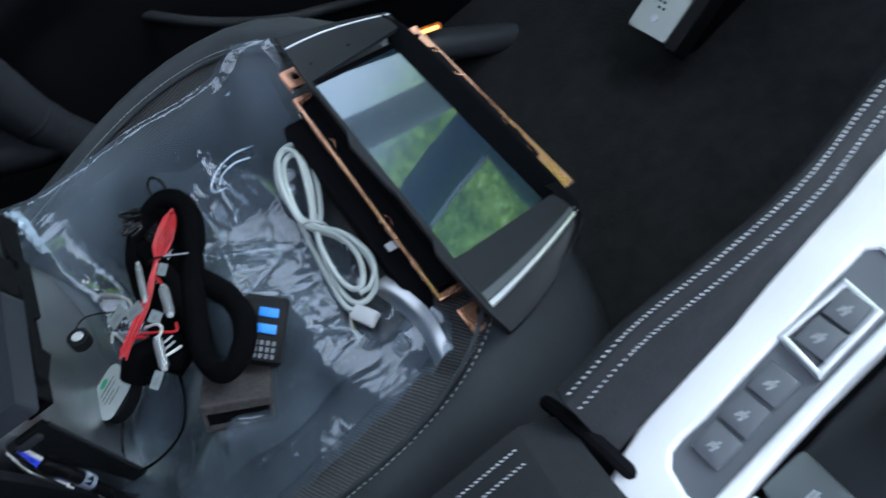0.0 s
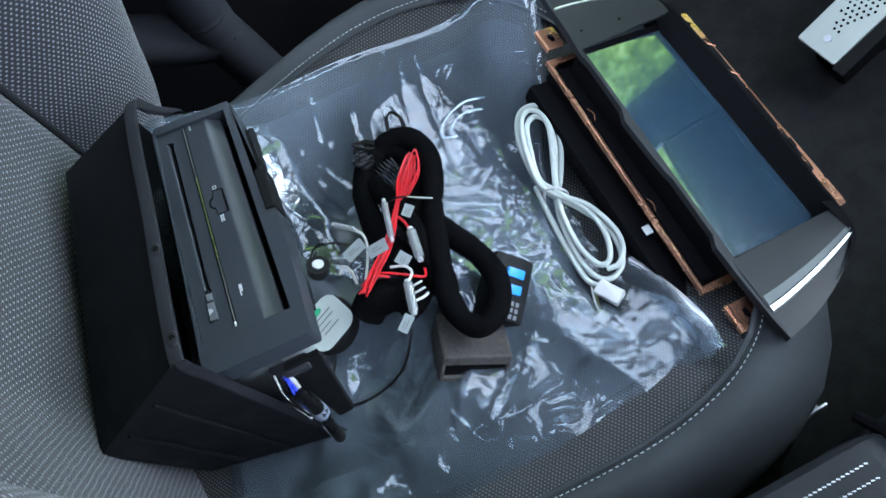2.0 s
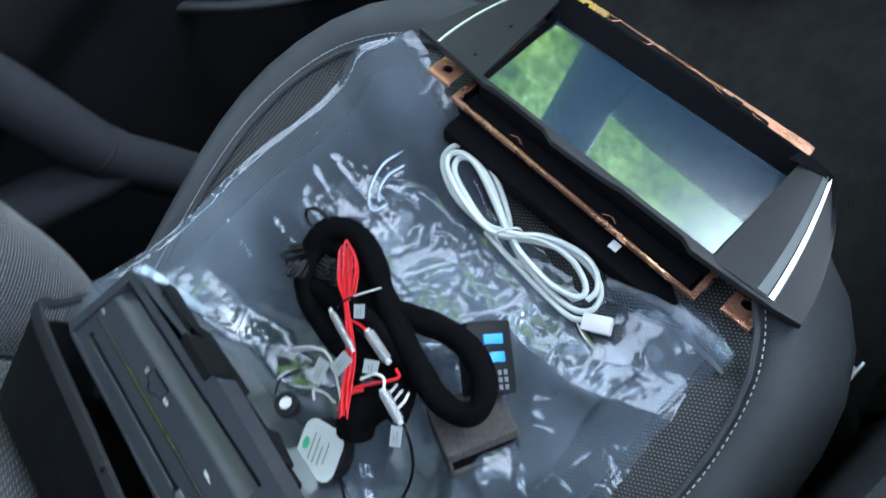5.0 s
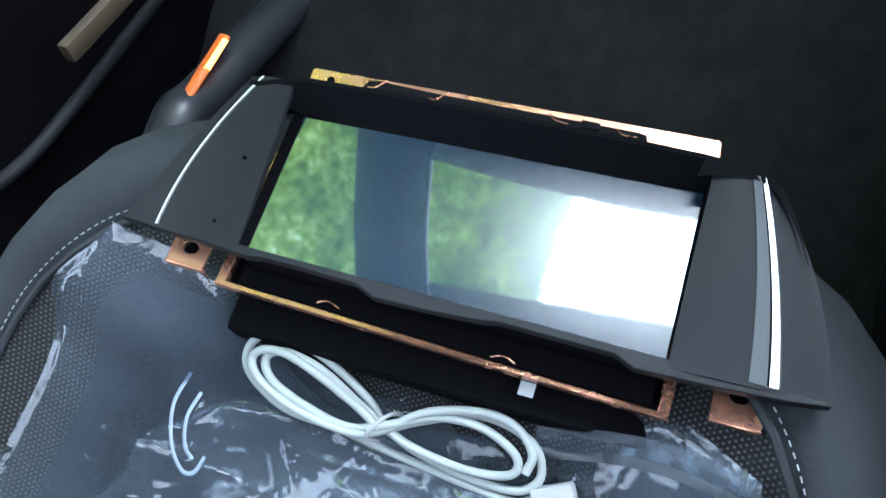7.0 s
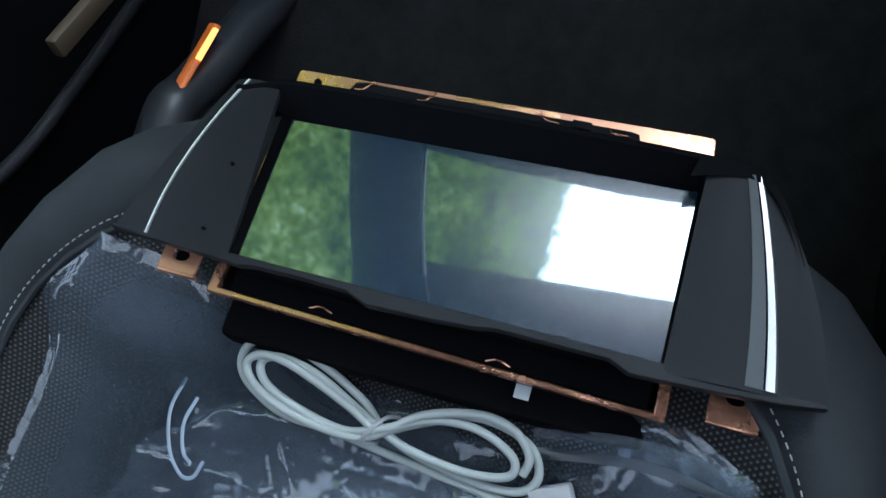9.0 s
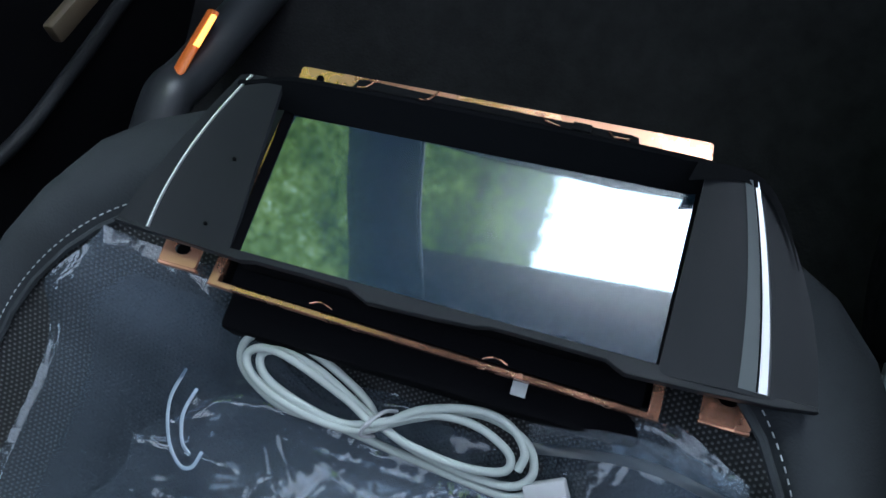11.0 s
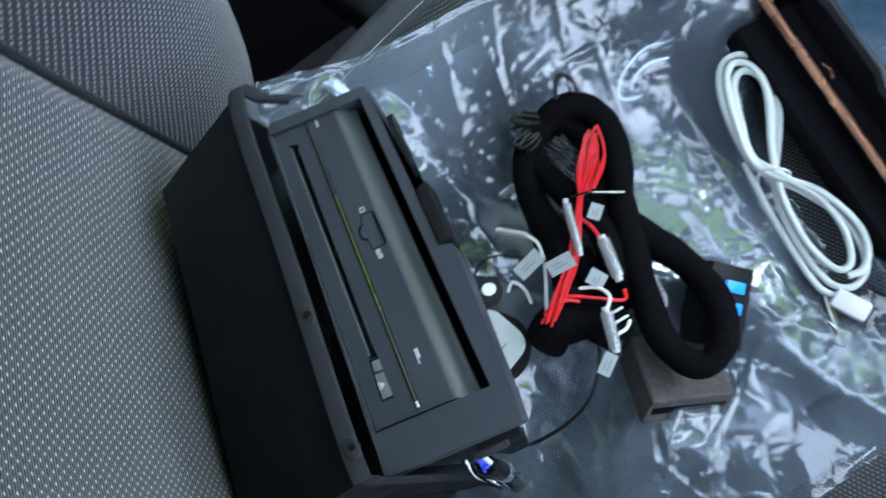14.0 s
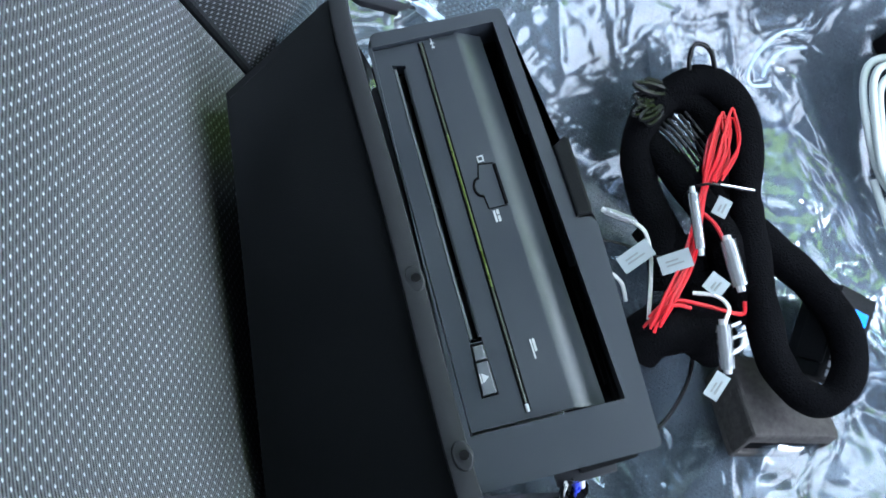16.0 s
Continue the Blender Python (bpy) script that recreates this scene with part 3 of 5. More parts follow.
# ---- unseen dark plates reflected in the display glass ----
WN = Vector((math.cos(radians(44.5)) * math.cos(radians(7.4)), math.cos(radians(44.5)) * math.sin(radians(7.4)), math.sin(radians(44.5))))
WU = Vector((0, 0, 1)).cross(WN).normalized()
wm = Matrix((-WU, WN.cross(WU), -WN)).transposed().to_4x4()
wm.translation = Vector((0.1756, 0.0699, 0.0441)) + 0.23 * WN
# added stand-in, cut to give the dark shapes the glass reflects
plates = thing("reflection_plates", wm, "unseen black plates that shape the reflection in the display", "steering wheel")
part("dark_band", prism([(-0.155, -0.17), (-0.120, -0.095), (-0.110, -0.050), (-0.098, 0.010), (-0.084, 0.060), (-0.070, 0.16), (0.01, 0.16), (-0.030, 0.050), (-0.041, 0.010), (-0.050, -0.042), (-0.055, -0.17)], -0.012, 0.0, 0.003), M["plastic"], plates)
part("dark_field", prism([(-0.055, -0.17), (-0.050, -0.042), (0.0, -0.040), (0.10, -0.042), (0.22, -0.052), (0.25, -0.17)], -0.014, 0.002, 0.003), M["plastic"], plates)
# chrome line added as the glint along the dark band
part("glint_edge", tube([(-0.030, 0.050, 0.001), (-0.041, 0.010, 0.001), (-0.050, -0.040, 0.001)], 0.0012, 8), M["chrome"], plates, "thin bright edge added for the glint beside the dark band")

# ---- driver's door ----
door = thing("door_1", pose(0, 0, 0), "black plastic driver's door panel with a ledge", "car door", kind="structure")


def door_place(u, v):
    x, z = -0.55 + 1.5 * u, -0.36 + 0.68 * v
    return x, 0.60 - 0.03 * smooth(0.02, 0.1, z) * smooth(0.2, 0.12, z) + 0.01 * math.sin(3 * x), z


part("door_panel", sheet(50, 60, door_place), M["door"], door)
part("pocket_edge", tube([(0.0, 0.62, -0.03), (0.06, 0.56, -0.066), (0.129, 0.522, -0.106), (0.2, 0.52, -0.152), (0.29, 0.52, -0.205), (0.5, 0.52, -0.33)], 0.007, 12, flat=0.9), M["leather"], door, "grey edge of the door pocket")
part("pocket_wall", shell_strip([(0.06, 0.526, -0.072), (0.5, 0.522, -0.33)], [(0.06, 0.53, -0.36), (0.5, 0.53, -0.60)]), M["door"], door)
part("door_strip", box(0.0, 0.30, -0.006, 0.006, -0.009, 0.009, 0.003), M["tan"], door, "tan wood-tone strip").matrix_local = pose(0.228, 0.500, -0.106, 0, 34.5, 0)

# ---- sill beside the seat ----
sill = thing("door_sill", pose(0, 0, 0), "glossy dark plastic door sill beside the seat", "door sill", kind="structure")
part("sill_cover", tube([(-0.6, 0.46, -0.185), (-0.1, 0.447, -0.18), (0.17, 0.438, -0.175), (0.24, 0.436, -0.215), (0.44, 0.434, -0.385), (0.75, 0.432, -0.65)], 0.024, 14, flat=0.8), M["sill"], sill)
# glowing bar added for the light spread round the lamp
part("lamp_glow", tube([(0.215, 0.430, -0.173), (0.248, 0.430, -0.189), (0.284, 0.430, -0.207)], 0.0062, 12, flat=0.5), M["amber_dim"], sill, "amber glow added round the lamp")
part("sill_lamp", tube([(0.250, 0.4255, -0.188), (0.262, 0.4255, -0.194), (0.280, 0.426, -0.2035)], 0.0030, 10, flat=0.7), M["amber"], sill, "lit amber lamp")

# ---- lower trim of the pillar behind the door ----
trim_b = thing("pillar_trim", pose(-0.122, 0.5, -0.34), "soft grey plastic trim at the foot of the pillar", "pillar trim", kind="structure")
for pts in ([(-0.138, 0.50, -0.012), (-0.129, 0.50, -0.060), (-0.118, 0.50, -0.13), (-0.09, 0.50, -0.30)], [(-0.138, 0.50, -0.012), (-0.138, 0.50, 0.036), (-0.131, 0.50, 0.105), (-0.125, 0.51, 0.22), (-0.12, 0.53, 0.40)], [(-0.138, 0.50, -0.012), (-0.165, 0.503, -0.004), (-0.215, 0.508, 0.027), (-0.32, 0.52, 0.08), (-0.5, 0.53, 0.12)]):
    ob = part("trim_arm", tube(pts, 0.028, 14), M["soft"])
    ob.parent = trim_b
    ob.matrix_parent_inverse = trim_b.matrix_world.inverted()

# ---- driver's seat ----
seat = thing("car_seat", pose(0, 0.12, -0.3), "grey and black cloth sports car seat with suede bolsters", "car seat")
seat_inv = seat.matrix_world.inverted()


def oval(t, cx, cy, a, w, power, back):
    """A point of a seat outline: straight sides from the back, then a rounded front. t runs 0 to 1 from the console side."""
    side = 0.36
    if t < side:
        return back + (cx - back) * t / side, cy - w
    if t > 1 - side:
        return back + (cx - back) * (1 - t) / side, cy + w
    f = (t - side) / (1 - 2 * side) * math.pi
    c, s = math.sin(f), -math.cos(f)
    p = power[0] + (power[1] - power[0]) * smooth(-0.4, 0.4, s)
    k = (abs(c) ** p + abs(s) ** p) ** (-1 / p)
    return cx + a * k * c, cy + w * k * s


CY = 0.118


def taper(x, y):
    """The cushion narrows towards the backrest, more so beside the door."""
    return CY + (y - CY) * (1 - (0.26 if y > CY else 0.10) * smooth(0.06, -0.34, x))


def seam(t):
    x, y = oval(t, -0.10, CY, 0.270, 0.229, (3.9, 2.8), -0.40)
    d = y - CY
    y = taper(x, y)
    return Vector((x, y, 0.008 + (0.044 if d > 0 else 0.026) * smooth(0.07, 0.21, abs(d))))


def rim(t):
    x, y = oval(t, -0.10, CY, 0.318, 0.279, (4.0, 3.0), -0.40)
    d = y - CY
    return Vector((x, taper(x, y), -0.030 + (0.046 if d > 0 else 0.012) * smooth(0.05, 0.22, abs(d))))


def panel_place(t, v):
    s = seam(t)
    c = Vector((s.x if not 0.36 < t < 0.64 else -0.10, CY, 0))
    p = c.lerp(s, v)
    p.z = -0.010 + (s.z + 0.009) * v**2.4
    p.z += 0.0015 * noise.noise(Vector((p.x * 14, p.y * 14, 3)))
    p.z -= 0.013 * math.exp(-((p.x - 0.135) ** 2 + (p.y + 0.060) ** 2) / 0.035 ** 2)
    return p


def bolster_place(t, v):
    s, r = seam(t), rim(t)
    if v < 0.75:
        w = v / 0.75
        p = s.lerp(r, w)
        p.z = s.z + (r.z - s.z) * w**2.6 - 0.002 + 0.013 * math.sin(math.pi * min(1, w * 1.08))
    else:
        w = (v - 0.75) / 0.25
        out = (r - Vector((-0.1, CY, r.z)))
        p = r + out.normalized() * 0.004 * math.sin(math.pi * w)
        p.z = r.z - 0.002 - (0.17 + r.z) * w
        p -= out.normalized() * 0.03 * w * w
    p.z += 0.002 * noise.noise(Vector((p.x * 9, p.y * 9, 7)))
    p.z -= 0.016 * math.exp(-((p.x - 0.155) ** 2 + (p.y + 0.098) ** 2) / 0.045 ** 2)
    return p


def in_seat(ob):
    ob.matrix_world = Matrix.Identity(4)
    ob.parent = seat
    ob.matrix_parent_inverse = seat_inv
    return ob


in_seat(part("seat_panel", sheet(110, 24, panel_place), M["mesh"], label="dark perforated mesh seat panel"))
in_seat(part("seat_bolster", sheet(110, 30, bolster_place), M["suede"], label="grey suede seat bolster"))
line = [seam(0.02 + 0.96 * i / 60) + Vector((0, 0, 0.001)) for i in range(61)]
in_seat(part("piping", tube(line, 0.0022, 6, 2), M["suede"], label="grey piping along the seam"))
stitch = bmesh.new()
run = spline([bolster_place(0.02 + 0.96 * i / 60, 0.062) + Vector((0, 0, 0.0010)) for i in range(61)], 22)
for i in range(0, len(run) - 3, 2):
    tube([run[i], run[i].lerp(run[i + 1], 0.5) + Vector((0, 0, 0.0003)), run[i].lerp(run[i + 1], 1.05)], 0.00036, 4, 1, bm=stitch)
in_seat(part("stitching", stitch, M["thread"], label="white seam stitching"))


SEAM_Y = (-0.098, 0.312)


def back_x(y, z):
    """Front of the backrest cloth, hollow between its two seams."""
    return -0.321 - 0.02 * (z - 0.15) + 0.061 * (abs(y - 0.085) / 0.227) ** 1.3


def back_place(u, v):
    y, z = SEAM_Y[0] + (SEAM_Y[1] - SEAM_Y[0]) * u, -0.05 + 0.70 * v
    w = abs(u - 0.5) * 2
    return back_x(y, z) - 0.008 * smooth(0.93, 1.0, w) + 0.002 * noise.noise(Vector((y * 12, z * 12, 1))), y, z


def back_bolster(sign):
    """A deep rounded bolster that swells forward from the seam, less so towards the cushion."""
    def place(u, v):
        z, a = -0.05 + 0.70 * v, math.pi * u
        out = (1 - math.cos(a)) / 2
        y = SEAM_Y[0 if sign < 0 else 1] + sign * 0.131 * out
        rise = min(1, max(0, (z + 0.006) / 0.373)) ** 0.5
        return back_x(SEAM_Y[1], z) - 0.004 + 0.146 * max(0, math.sin(a)) ** 0.95 * rise - 0.012 * out + 0.002 * noise.noise(Vector((y * 15, z * 15, 5))), y, z
    return place


def back_uv(u, v):
    return 0.40 * u, 0.70 * v


in_seat(part("backrest", sheet(50, 70, back_place, back_uv), M["knit"], label="grey knitted backrest cloth with pale knots"))
for sg in (1, -1):
    in_seat(part("backrest_bolster", sheet(26, 50, back_bolster(sg), lambda u, v: (0.30 * u, 0.70 * v)), M["knit_dark"], label="dark knitted side bolster"))
    e = SEAM_Y[0 if sg < 0 else 1]
    in_seat(part("backrest_seam", tube([(back_x(e, z) - 0.004, e, z) for z in (-0.02, 0.1, 0.2, 0.3, 0.45, 0.62)], 0.003, 8), M["leather"]))
in_seat(part("seat_base", box(-0.36, 0.15, -0.13, 0.37, -0.296, -0.16, 0.03), M["plastic"]))

# ---- centre console ----
console = thing("centre_console", pose(0.17, -0.236, -0.29, 0, 0, 11.5), "centre console with silver trim, stitched leather flank and switches", "centre console")
con_inv = console.matrix_world.inverted()


def in_con(ob, m=Matrix.Identity(4)):
    ob.matrix_world = m
    ob.parent = console
    ob.matrix_parent_inverse = con_inv
    return ob


def flank_y(x):
    return -0.178 + 0.009 * smooth(0.13, 0.21, x) + 0.030 * smooth(0.28, 0.46, x)


def trim_y(x):
    return -0.2015 + 0.155 * (x - 0.192)


def flank_place(u, v):
    x = 0.146 + 0.50 * u
    top, inner = flank_y(x), trim_y(x) - 0.004
    zt = 0.112 - 0.02 * u
    if v < 0.45:
        w = v / 0.45
        return x, top + 0.03 * (1 - w) ** 2, -0.29 + (zt - 0.006 + 0.29) * math.sin(w * math.pi / 2)
    w = (v - 0.45) / 0.55
    return x, top + (inner - top) * w, zt - 0.006 + 0.006 * math.sin(min(1, w * 3) * math.pi / 2) - 0.046 * smooth(0.35, 1.0, w)


in_con(part("leather_flank", sheet(40, 30, flank_place), M["leather"], label="black stitched leather flank"))


def armrest_place(u, v):
    x = -0.30 + 0.438 * u
    fall = 0.03 * smooth(0.93, 1.0, u) ** 2
    y0, y1 = -0.171, -0.34
    if v < 0.4:
        w = v / 0.4
        return x, y0 + 0.012 * (1 - w) - 0.012 * w * w, -0.29 + (0.402 - fall) * math.sin(w * math.pi / 2)
    w = (v - 0.4) / 0.6
    return x + 0.008 * smooth(0.15, 0.9, w) * smooth(0.6, 1.0, u), -0.183 + (y1 + 0.183) * w, 0.112 - fall + 0.008 * math.sin(math.pi * w)


in_con(part("armrest", sheet(40, 34, armrest_place), M["leather"], label="black leather armrest with white stitching"))
# near-black bar laid in the gap before the armrest as its shade
in_con(part("armrest_gap_shade", tube([(0.134, -0.164, 0.070), (0.139, -0.184, 0.085), (0.1425, -0.198, 0.084), (0.1455, -0.214, 0.072), (0.147, -0.226, 0.058)], 0.0045, 8), M["void"]))


def stitches(points, gap, length, r, lean):
    bm = bmesh.new()
    run = spline(points, 40)
    step = 0.0
    for a, b in zip(run, run[1:]):
        step += (b - a).length
        if step >= gap:
            step = 0.0
            d = (b - a).normalized()
            side = d.cross(Vector((0, 0, 1)))
            tube([a - d * length / 2 - side * lean, a + Vector((0, 0, r * 0.7)), a + d * length / 2 + side * lean], r, 5, 1, bm=bm)
    return bm


for off in (0.0, 0.0095):
    pts = [(x, flank_y(x) - 0.0100 - off, 0.1130 - 0.04 * (x - 0.146) - off * 0.20) for x in (0.148, 0.2, 0.26, 0.32, 0.38, 0.46, 0.6)]
    in_con(part("stitching", stitches(pts, 0.0027, 0.0019, 0.00042, 0.0004), M["thread"], label="white double stitching"))
    in_con(part("stitching", stitches([(x, -0.1925 - off, 0.1126 + 0.008 * math.sin(math.pi * (0.0095 + off) / 0.157) - 0.03 * smooth(0.1074, 0.138, x) ** 2) for x in (-0.25 + 0.04 * k for k in range(10))], 0.0027, 0.0019, 0.00042, 0.0004), M["thread"], label="white double stitching"))
run = [(0.06, -0.262), (0.10, -0.238), (0.124, -0.225), (0.150, -0.2130), (0.170, -0.206), (0.192, -0.2010), (0.228, -0.1945), (0.265, -0.189), (0.345, -0.178), (0.39, -0.165), (0.6, -0.130), (0.6, -0.33), (0.37, -0.33), (0.352, -0.29), (0.345, -0.256), (0.302, -0.2555), (0.248, -0.261), (0.227, -0.264), (0.185, -0.271), (0.15, -0.278), (0.10, -0.29), (0.06, -0.30)]
hole = [(0.1635, -0.252), (0.1660, -0.236), (0.1720, -0.2295), (0.181, -0.2275), (0.200, -0.2265), (0.228, -0.2225), (0.291, -0.2135), (0.326, -0.209), (0.332, -0.214), (0.332, -0.238), (0.326, -0.2435), (0.309, -0.246), (0.252, -0.252), (0.189, -0.260), (0.172, -0.2625), (0.166, -0.259)]
in_con(part("console_trim", prism(run, 0.048, 0.062, 0.0025, (hole,)), M["trim"], label="bright silver console trim"))
in_con(part("console_core", box(0.0, 0.62, -0.42, -0.175, -0.29, 0.030, 0.01), M["plastic"]))
lid = [(0.41 + x * 0.99 - y * 0.12, -0.235 + x * 0.12 + y * 0.99) for x, y in round_rect(-0.05, 0.10, -0.05, 0.032, 0.014)]
in_con(part("cup_lid", prism(lid, 0.0625, 0.066, 0.0012), M["trim"], label="silver cover panel"))
panel = in_con(part("switch_panel", prism([(x - 0.182, y + 0.2435) for x, y in hole], 0.0, 0.0185, 0.0), M["button"], label="dark grey switch panel"), pose(0.182, -0.2435, 0.040))


def switch(x, y, w, h, up=0.0, m="button"):
    ob = part("button", box(-w / 2, w / 2, -h / 2, h / 2, 0, 0.004, 0.0013), M[m], panel)
    ob.matrix_local = pose(x, y, 0.0182 + up, 0, 0, 7)
    mark = part("icon", bars(((-0.004, 0.001), (-0.002, 0.004), (-0.004, 0.002)), 0.0007, 0.0016, z=0.0042), M["icon"], ob)
    mark.matrix_local = pose(0, 0.002, 0, 0, 0, -20)
    return ob


for x in (0.0110, 0.0335, 0.0560):
    switch(x, 0.0005 + 0.14 * x, 0.0205, 0.0195)
ring = [(0.0755, 0.0265), (0.0745, -0.0055), (0.1245, 0.0010), (0.1245, 0.0275)]
inside = [(0.0795, 0.0225), (0.0785, -0.0008), (0.1205, 0.0045), (0.1205, 0.0238)]
part("switch_frame", prism(ring, 0.017, 0.0245, 0.0012, (inside,)), M["chrome"], panel, "chrome switch surround")
switch(0.0920, 0.0115, 0.020, 0.020, 0.001)
switch(0.1120, 0.0135, 0.019, 0.019, 0.003)
in_con(part("shifter_bezel", prism([(0.19, -0.275), (0.227, -0.268), (0.248, -0.264), (0.302, -0.259), (0.34, -0.262), (0.35, -0.36), (0.19, -0.36)], 0.030, 0.046, 0.003), M["bezel"], label="dark grey shifter surround"))
key = in_con(part("button", box(-0.0155, 0.0155, -0.0185, 0.0185, 0, 0.012, 0.003), M["inlay"], label="wide grey button beside the shifter"), pose(0.2125, -0.288, 0.042, 0, 0, 4))
mk = part("icon", bars(((-0.006, 0.004), (-0.004, 0.005), (-0.006, 0.003)), 0.001, 0.0022, z=0.0122), M["icon"], key)
in_con(part("shifter_knob", tube([(0.288, -0.300, 0.04), (0.288, -0.300, 0.07), (0.287, -0.300, 0.095)], 0.024, 18), M["gloss_black"], label="black shifter knob"))
in_con(part("button", box(-0.004, 0.004, -0.010, 0.010, 0, 0.016, 0.0015), M["chrome"], label="chrome edged button"), pose(0.189, -0.283, 0.042, 0, 0, 8))

# seat belt buckle bracket between seat and console
bracket = thing("seat_rail_bracket", pose(0.142, -0.124, -0.058), "small bare metal bracket between seat and console", "bracket")
eye = [(0.004 + 0.0022 * math.cos(a), -0.0005 + 0.0022 * math.sin(a)) for a in (2 * math.pi * i / 12 for i in range(12))]
part("plate", prism([(-0.013, -0.005), (0.010, -0.007), (0.010, 0.002), (0.008, 0.011), (0.002, 0.008)], -0.003, 0.0, 0.0004, (eye,)), M["steel"], bracket)
part("bar", box(-0.016, 0.016, -0.0095, -0.0070, -0.010, 0.003, 0.0006), M["steel"], bracket)
part("foot", box(-0.010, 0.008, -0.0065, 0.004, -0.235, -0.003, 0.001), M["plastic"], bracket)

# ---- footwell ----
rest = thing("footrest", pose(0.4435, 0.2315, -0.234, 0, -18, 8), "perforated brushed aluminium driver's footrest", "footrest")
part("plate", prism(round_rect(0, 0.16, -0.028, 0.028, 0.004), -0.004, 0.0, 0.001), M["alu"], rest)
part("rubber_edge", prism(round_rect(-0.004, 0.17, -0.044, -0.027, 0.004), -0.03, -0.003, 0.002), M["plastic"], rest, "black rubber edge")
for i in range(9):
    for j in range(6):
        if abs(j - 2.5) <= 0.5 + 0.45 * i:
            d = part("stud", rod((0, 0, -0.0005), (0, 0, 0.0006), 0.0017, 8), M["void"], rest)
            d.matrix_local = pose(0.032 + 0.0066 * i, (j - 2.5) * 0.0066 + (0.0033 if i % 2 else 0), 0.0)
part("screw", rod((0, 0, -0.001), (0, 0, 0.0012), 0.0045, 12), M["steel"], rest).matrix_local = pose(0.019, 0.0, 0.0)
part("support", box(0.01, 0.17, -0.025, 0.025, -0.12, -0.006, 0.01), M["void"], rest)

# ---- bag of parts on the seat ----
def seat_z(x, y):
    """Height of the seat's top under a place, for what lies on it."""
    d = y - CY
    return -0.009 + (0.050 if d > 0 else 0.030) * smooth(0.06, 0.225, abs(d))


GX, GY = np.meshgrid(np.arange(-0.36, 0.24, 0.0015), np.arange(-0.12, 0.42, 0.0015), indexing="ij")


def crumple(seed, sets):
    """Heights of a crumpled film: many low tents with straight ridges and flat sides, one over the other."""
    r = random.Random(seed)
    h = np.zeros_like(GX)
    for count, wide, run, tall in sets:
        for _ in range(count):
            cx, cy, a = r.uniform(-0.34, 0.22), r.uniform(-0.10, 0.40), r.uniform(0, math.pi)
            w, q, t, skew = r.uniform(*wide), r.uniform(*run), r.uniform(*tall), r.uniform(0.5, 2.0)
            dx, dy = GX - cx, GY - cy
            along, off = dx * math.cos(a) + dy * math.sin(a), dy * math.cos(a) - dx * math.sin(a)
            off = np.where(off > 0, off * skew, -off / skew)
            h += 1.15 * t * np.maximum(0, 1 - off / w - np.abs(along) / q) ** 1.6
        if wide[1] > 0.01:
            for _ in range(10):
                h[1:-1, 1:-1] = (2 * h[1:-1, 1:-1] + h[2:, 1:-1] + h[:-2, 1:-1] + h[1:-1, 2:] + h[1:-1, :-2]) / 6
    return h


def at(h, x, y):
    i, j = (x + 0.36) / 0.0015, (y + 0.12) / 0.0015
    i0, j0 = min(max(int(i), 0), h.shape[0] - 2), min(max(int(j), 0), h.shape[1] - 2)
    u, v = i - i0, j - j0
    return float((h[i0, j0] * (1 - u) + h[i0 + 1, j0] * u) * (1 - v) + (h[i0, j0 + 1] * (1 - u) + h[i0 + 1, j0 + 1] * u) * v)


LOW = crumple(3, ((40, (0.020, 0.050), (0.06, 0.18), (0.003, 0.008)), (130, (0.003, 0.006), (0.03, 0.12), (0.0005, 0.0013))))
HIGH = crumple(11, ((34, (0.018, 0.045), (0.05, 0.16), (0.003, 0.008)), (170, (0.003, 0.006), (0.02, 0.11), (0.0005, 0.0015))))
INNER = crumple(21, ((70, (0.011, 0.026), (0.03, 0.10), (0.0025, 0.0065)), (170, (0.003, 0.006), (0.02, 0.07), (0.0006, 0.0018))))


def level(x, y):
    """The bag lies flatter under the cable and the display."""
    return 1 - 0.45 * smooth(0.03, 0.055, x) * smooth(-0.04, 0.0, y)


def bag_z(x, y):
    heap = 0.024 * math.exp(-(((x + 0.062) / 0.060) ** 2) - ((y - 0.115) / 0.085) ** 2) + 0.012 * math.exp(-(((x - 0.085) / 0.03) ** 2) - ((y - 0.165) / 0.05) ** 2)
    side = 0.034 * smooth(0.17, 0.26, y)
    return seat_z(x, y) + 0.004 + heap + side + level(x, y) * at(LOW, x, y)


def bag_edges(u):
    """Console-side and door-side edges of the bag at a place along it."""
    near = (-0.30 + 0.400 * u, -0.035 - 0.042 * smooth(0, 0.45, u) + 0.003 * math.sin(9 * u))
    far = (-0.235 + 0.360 * u, 0.334 - 0.058 * u - 0.030 * smooth(0.88, 1.0, u) + 0.002 * math.sin(14 * u))
    return Vector((*near, 0)), Vector((*far, 0))


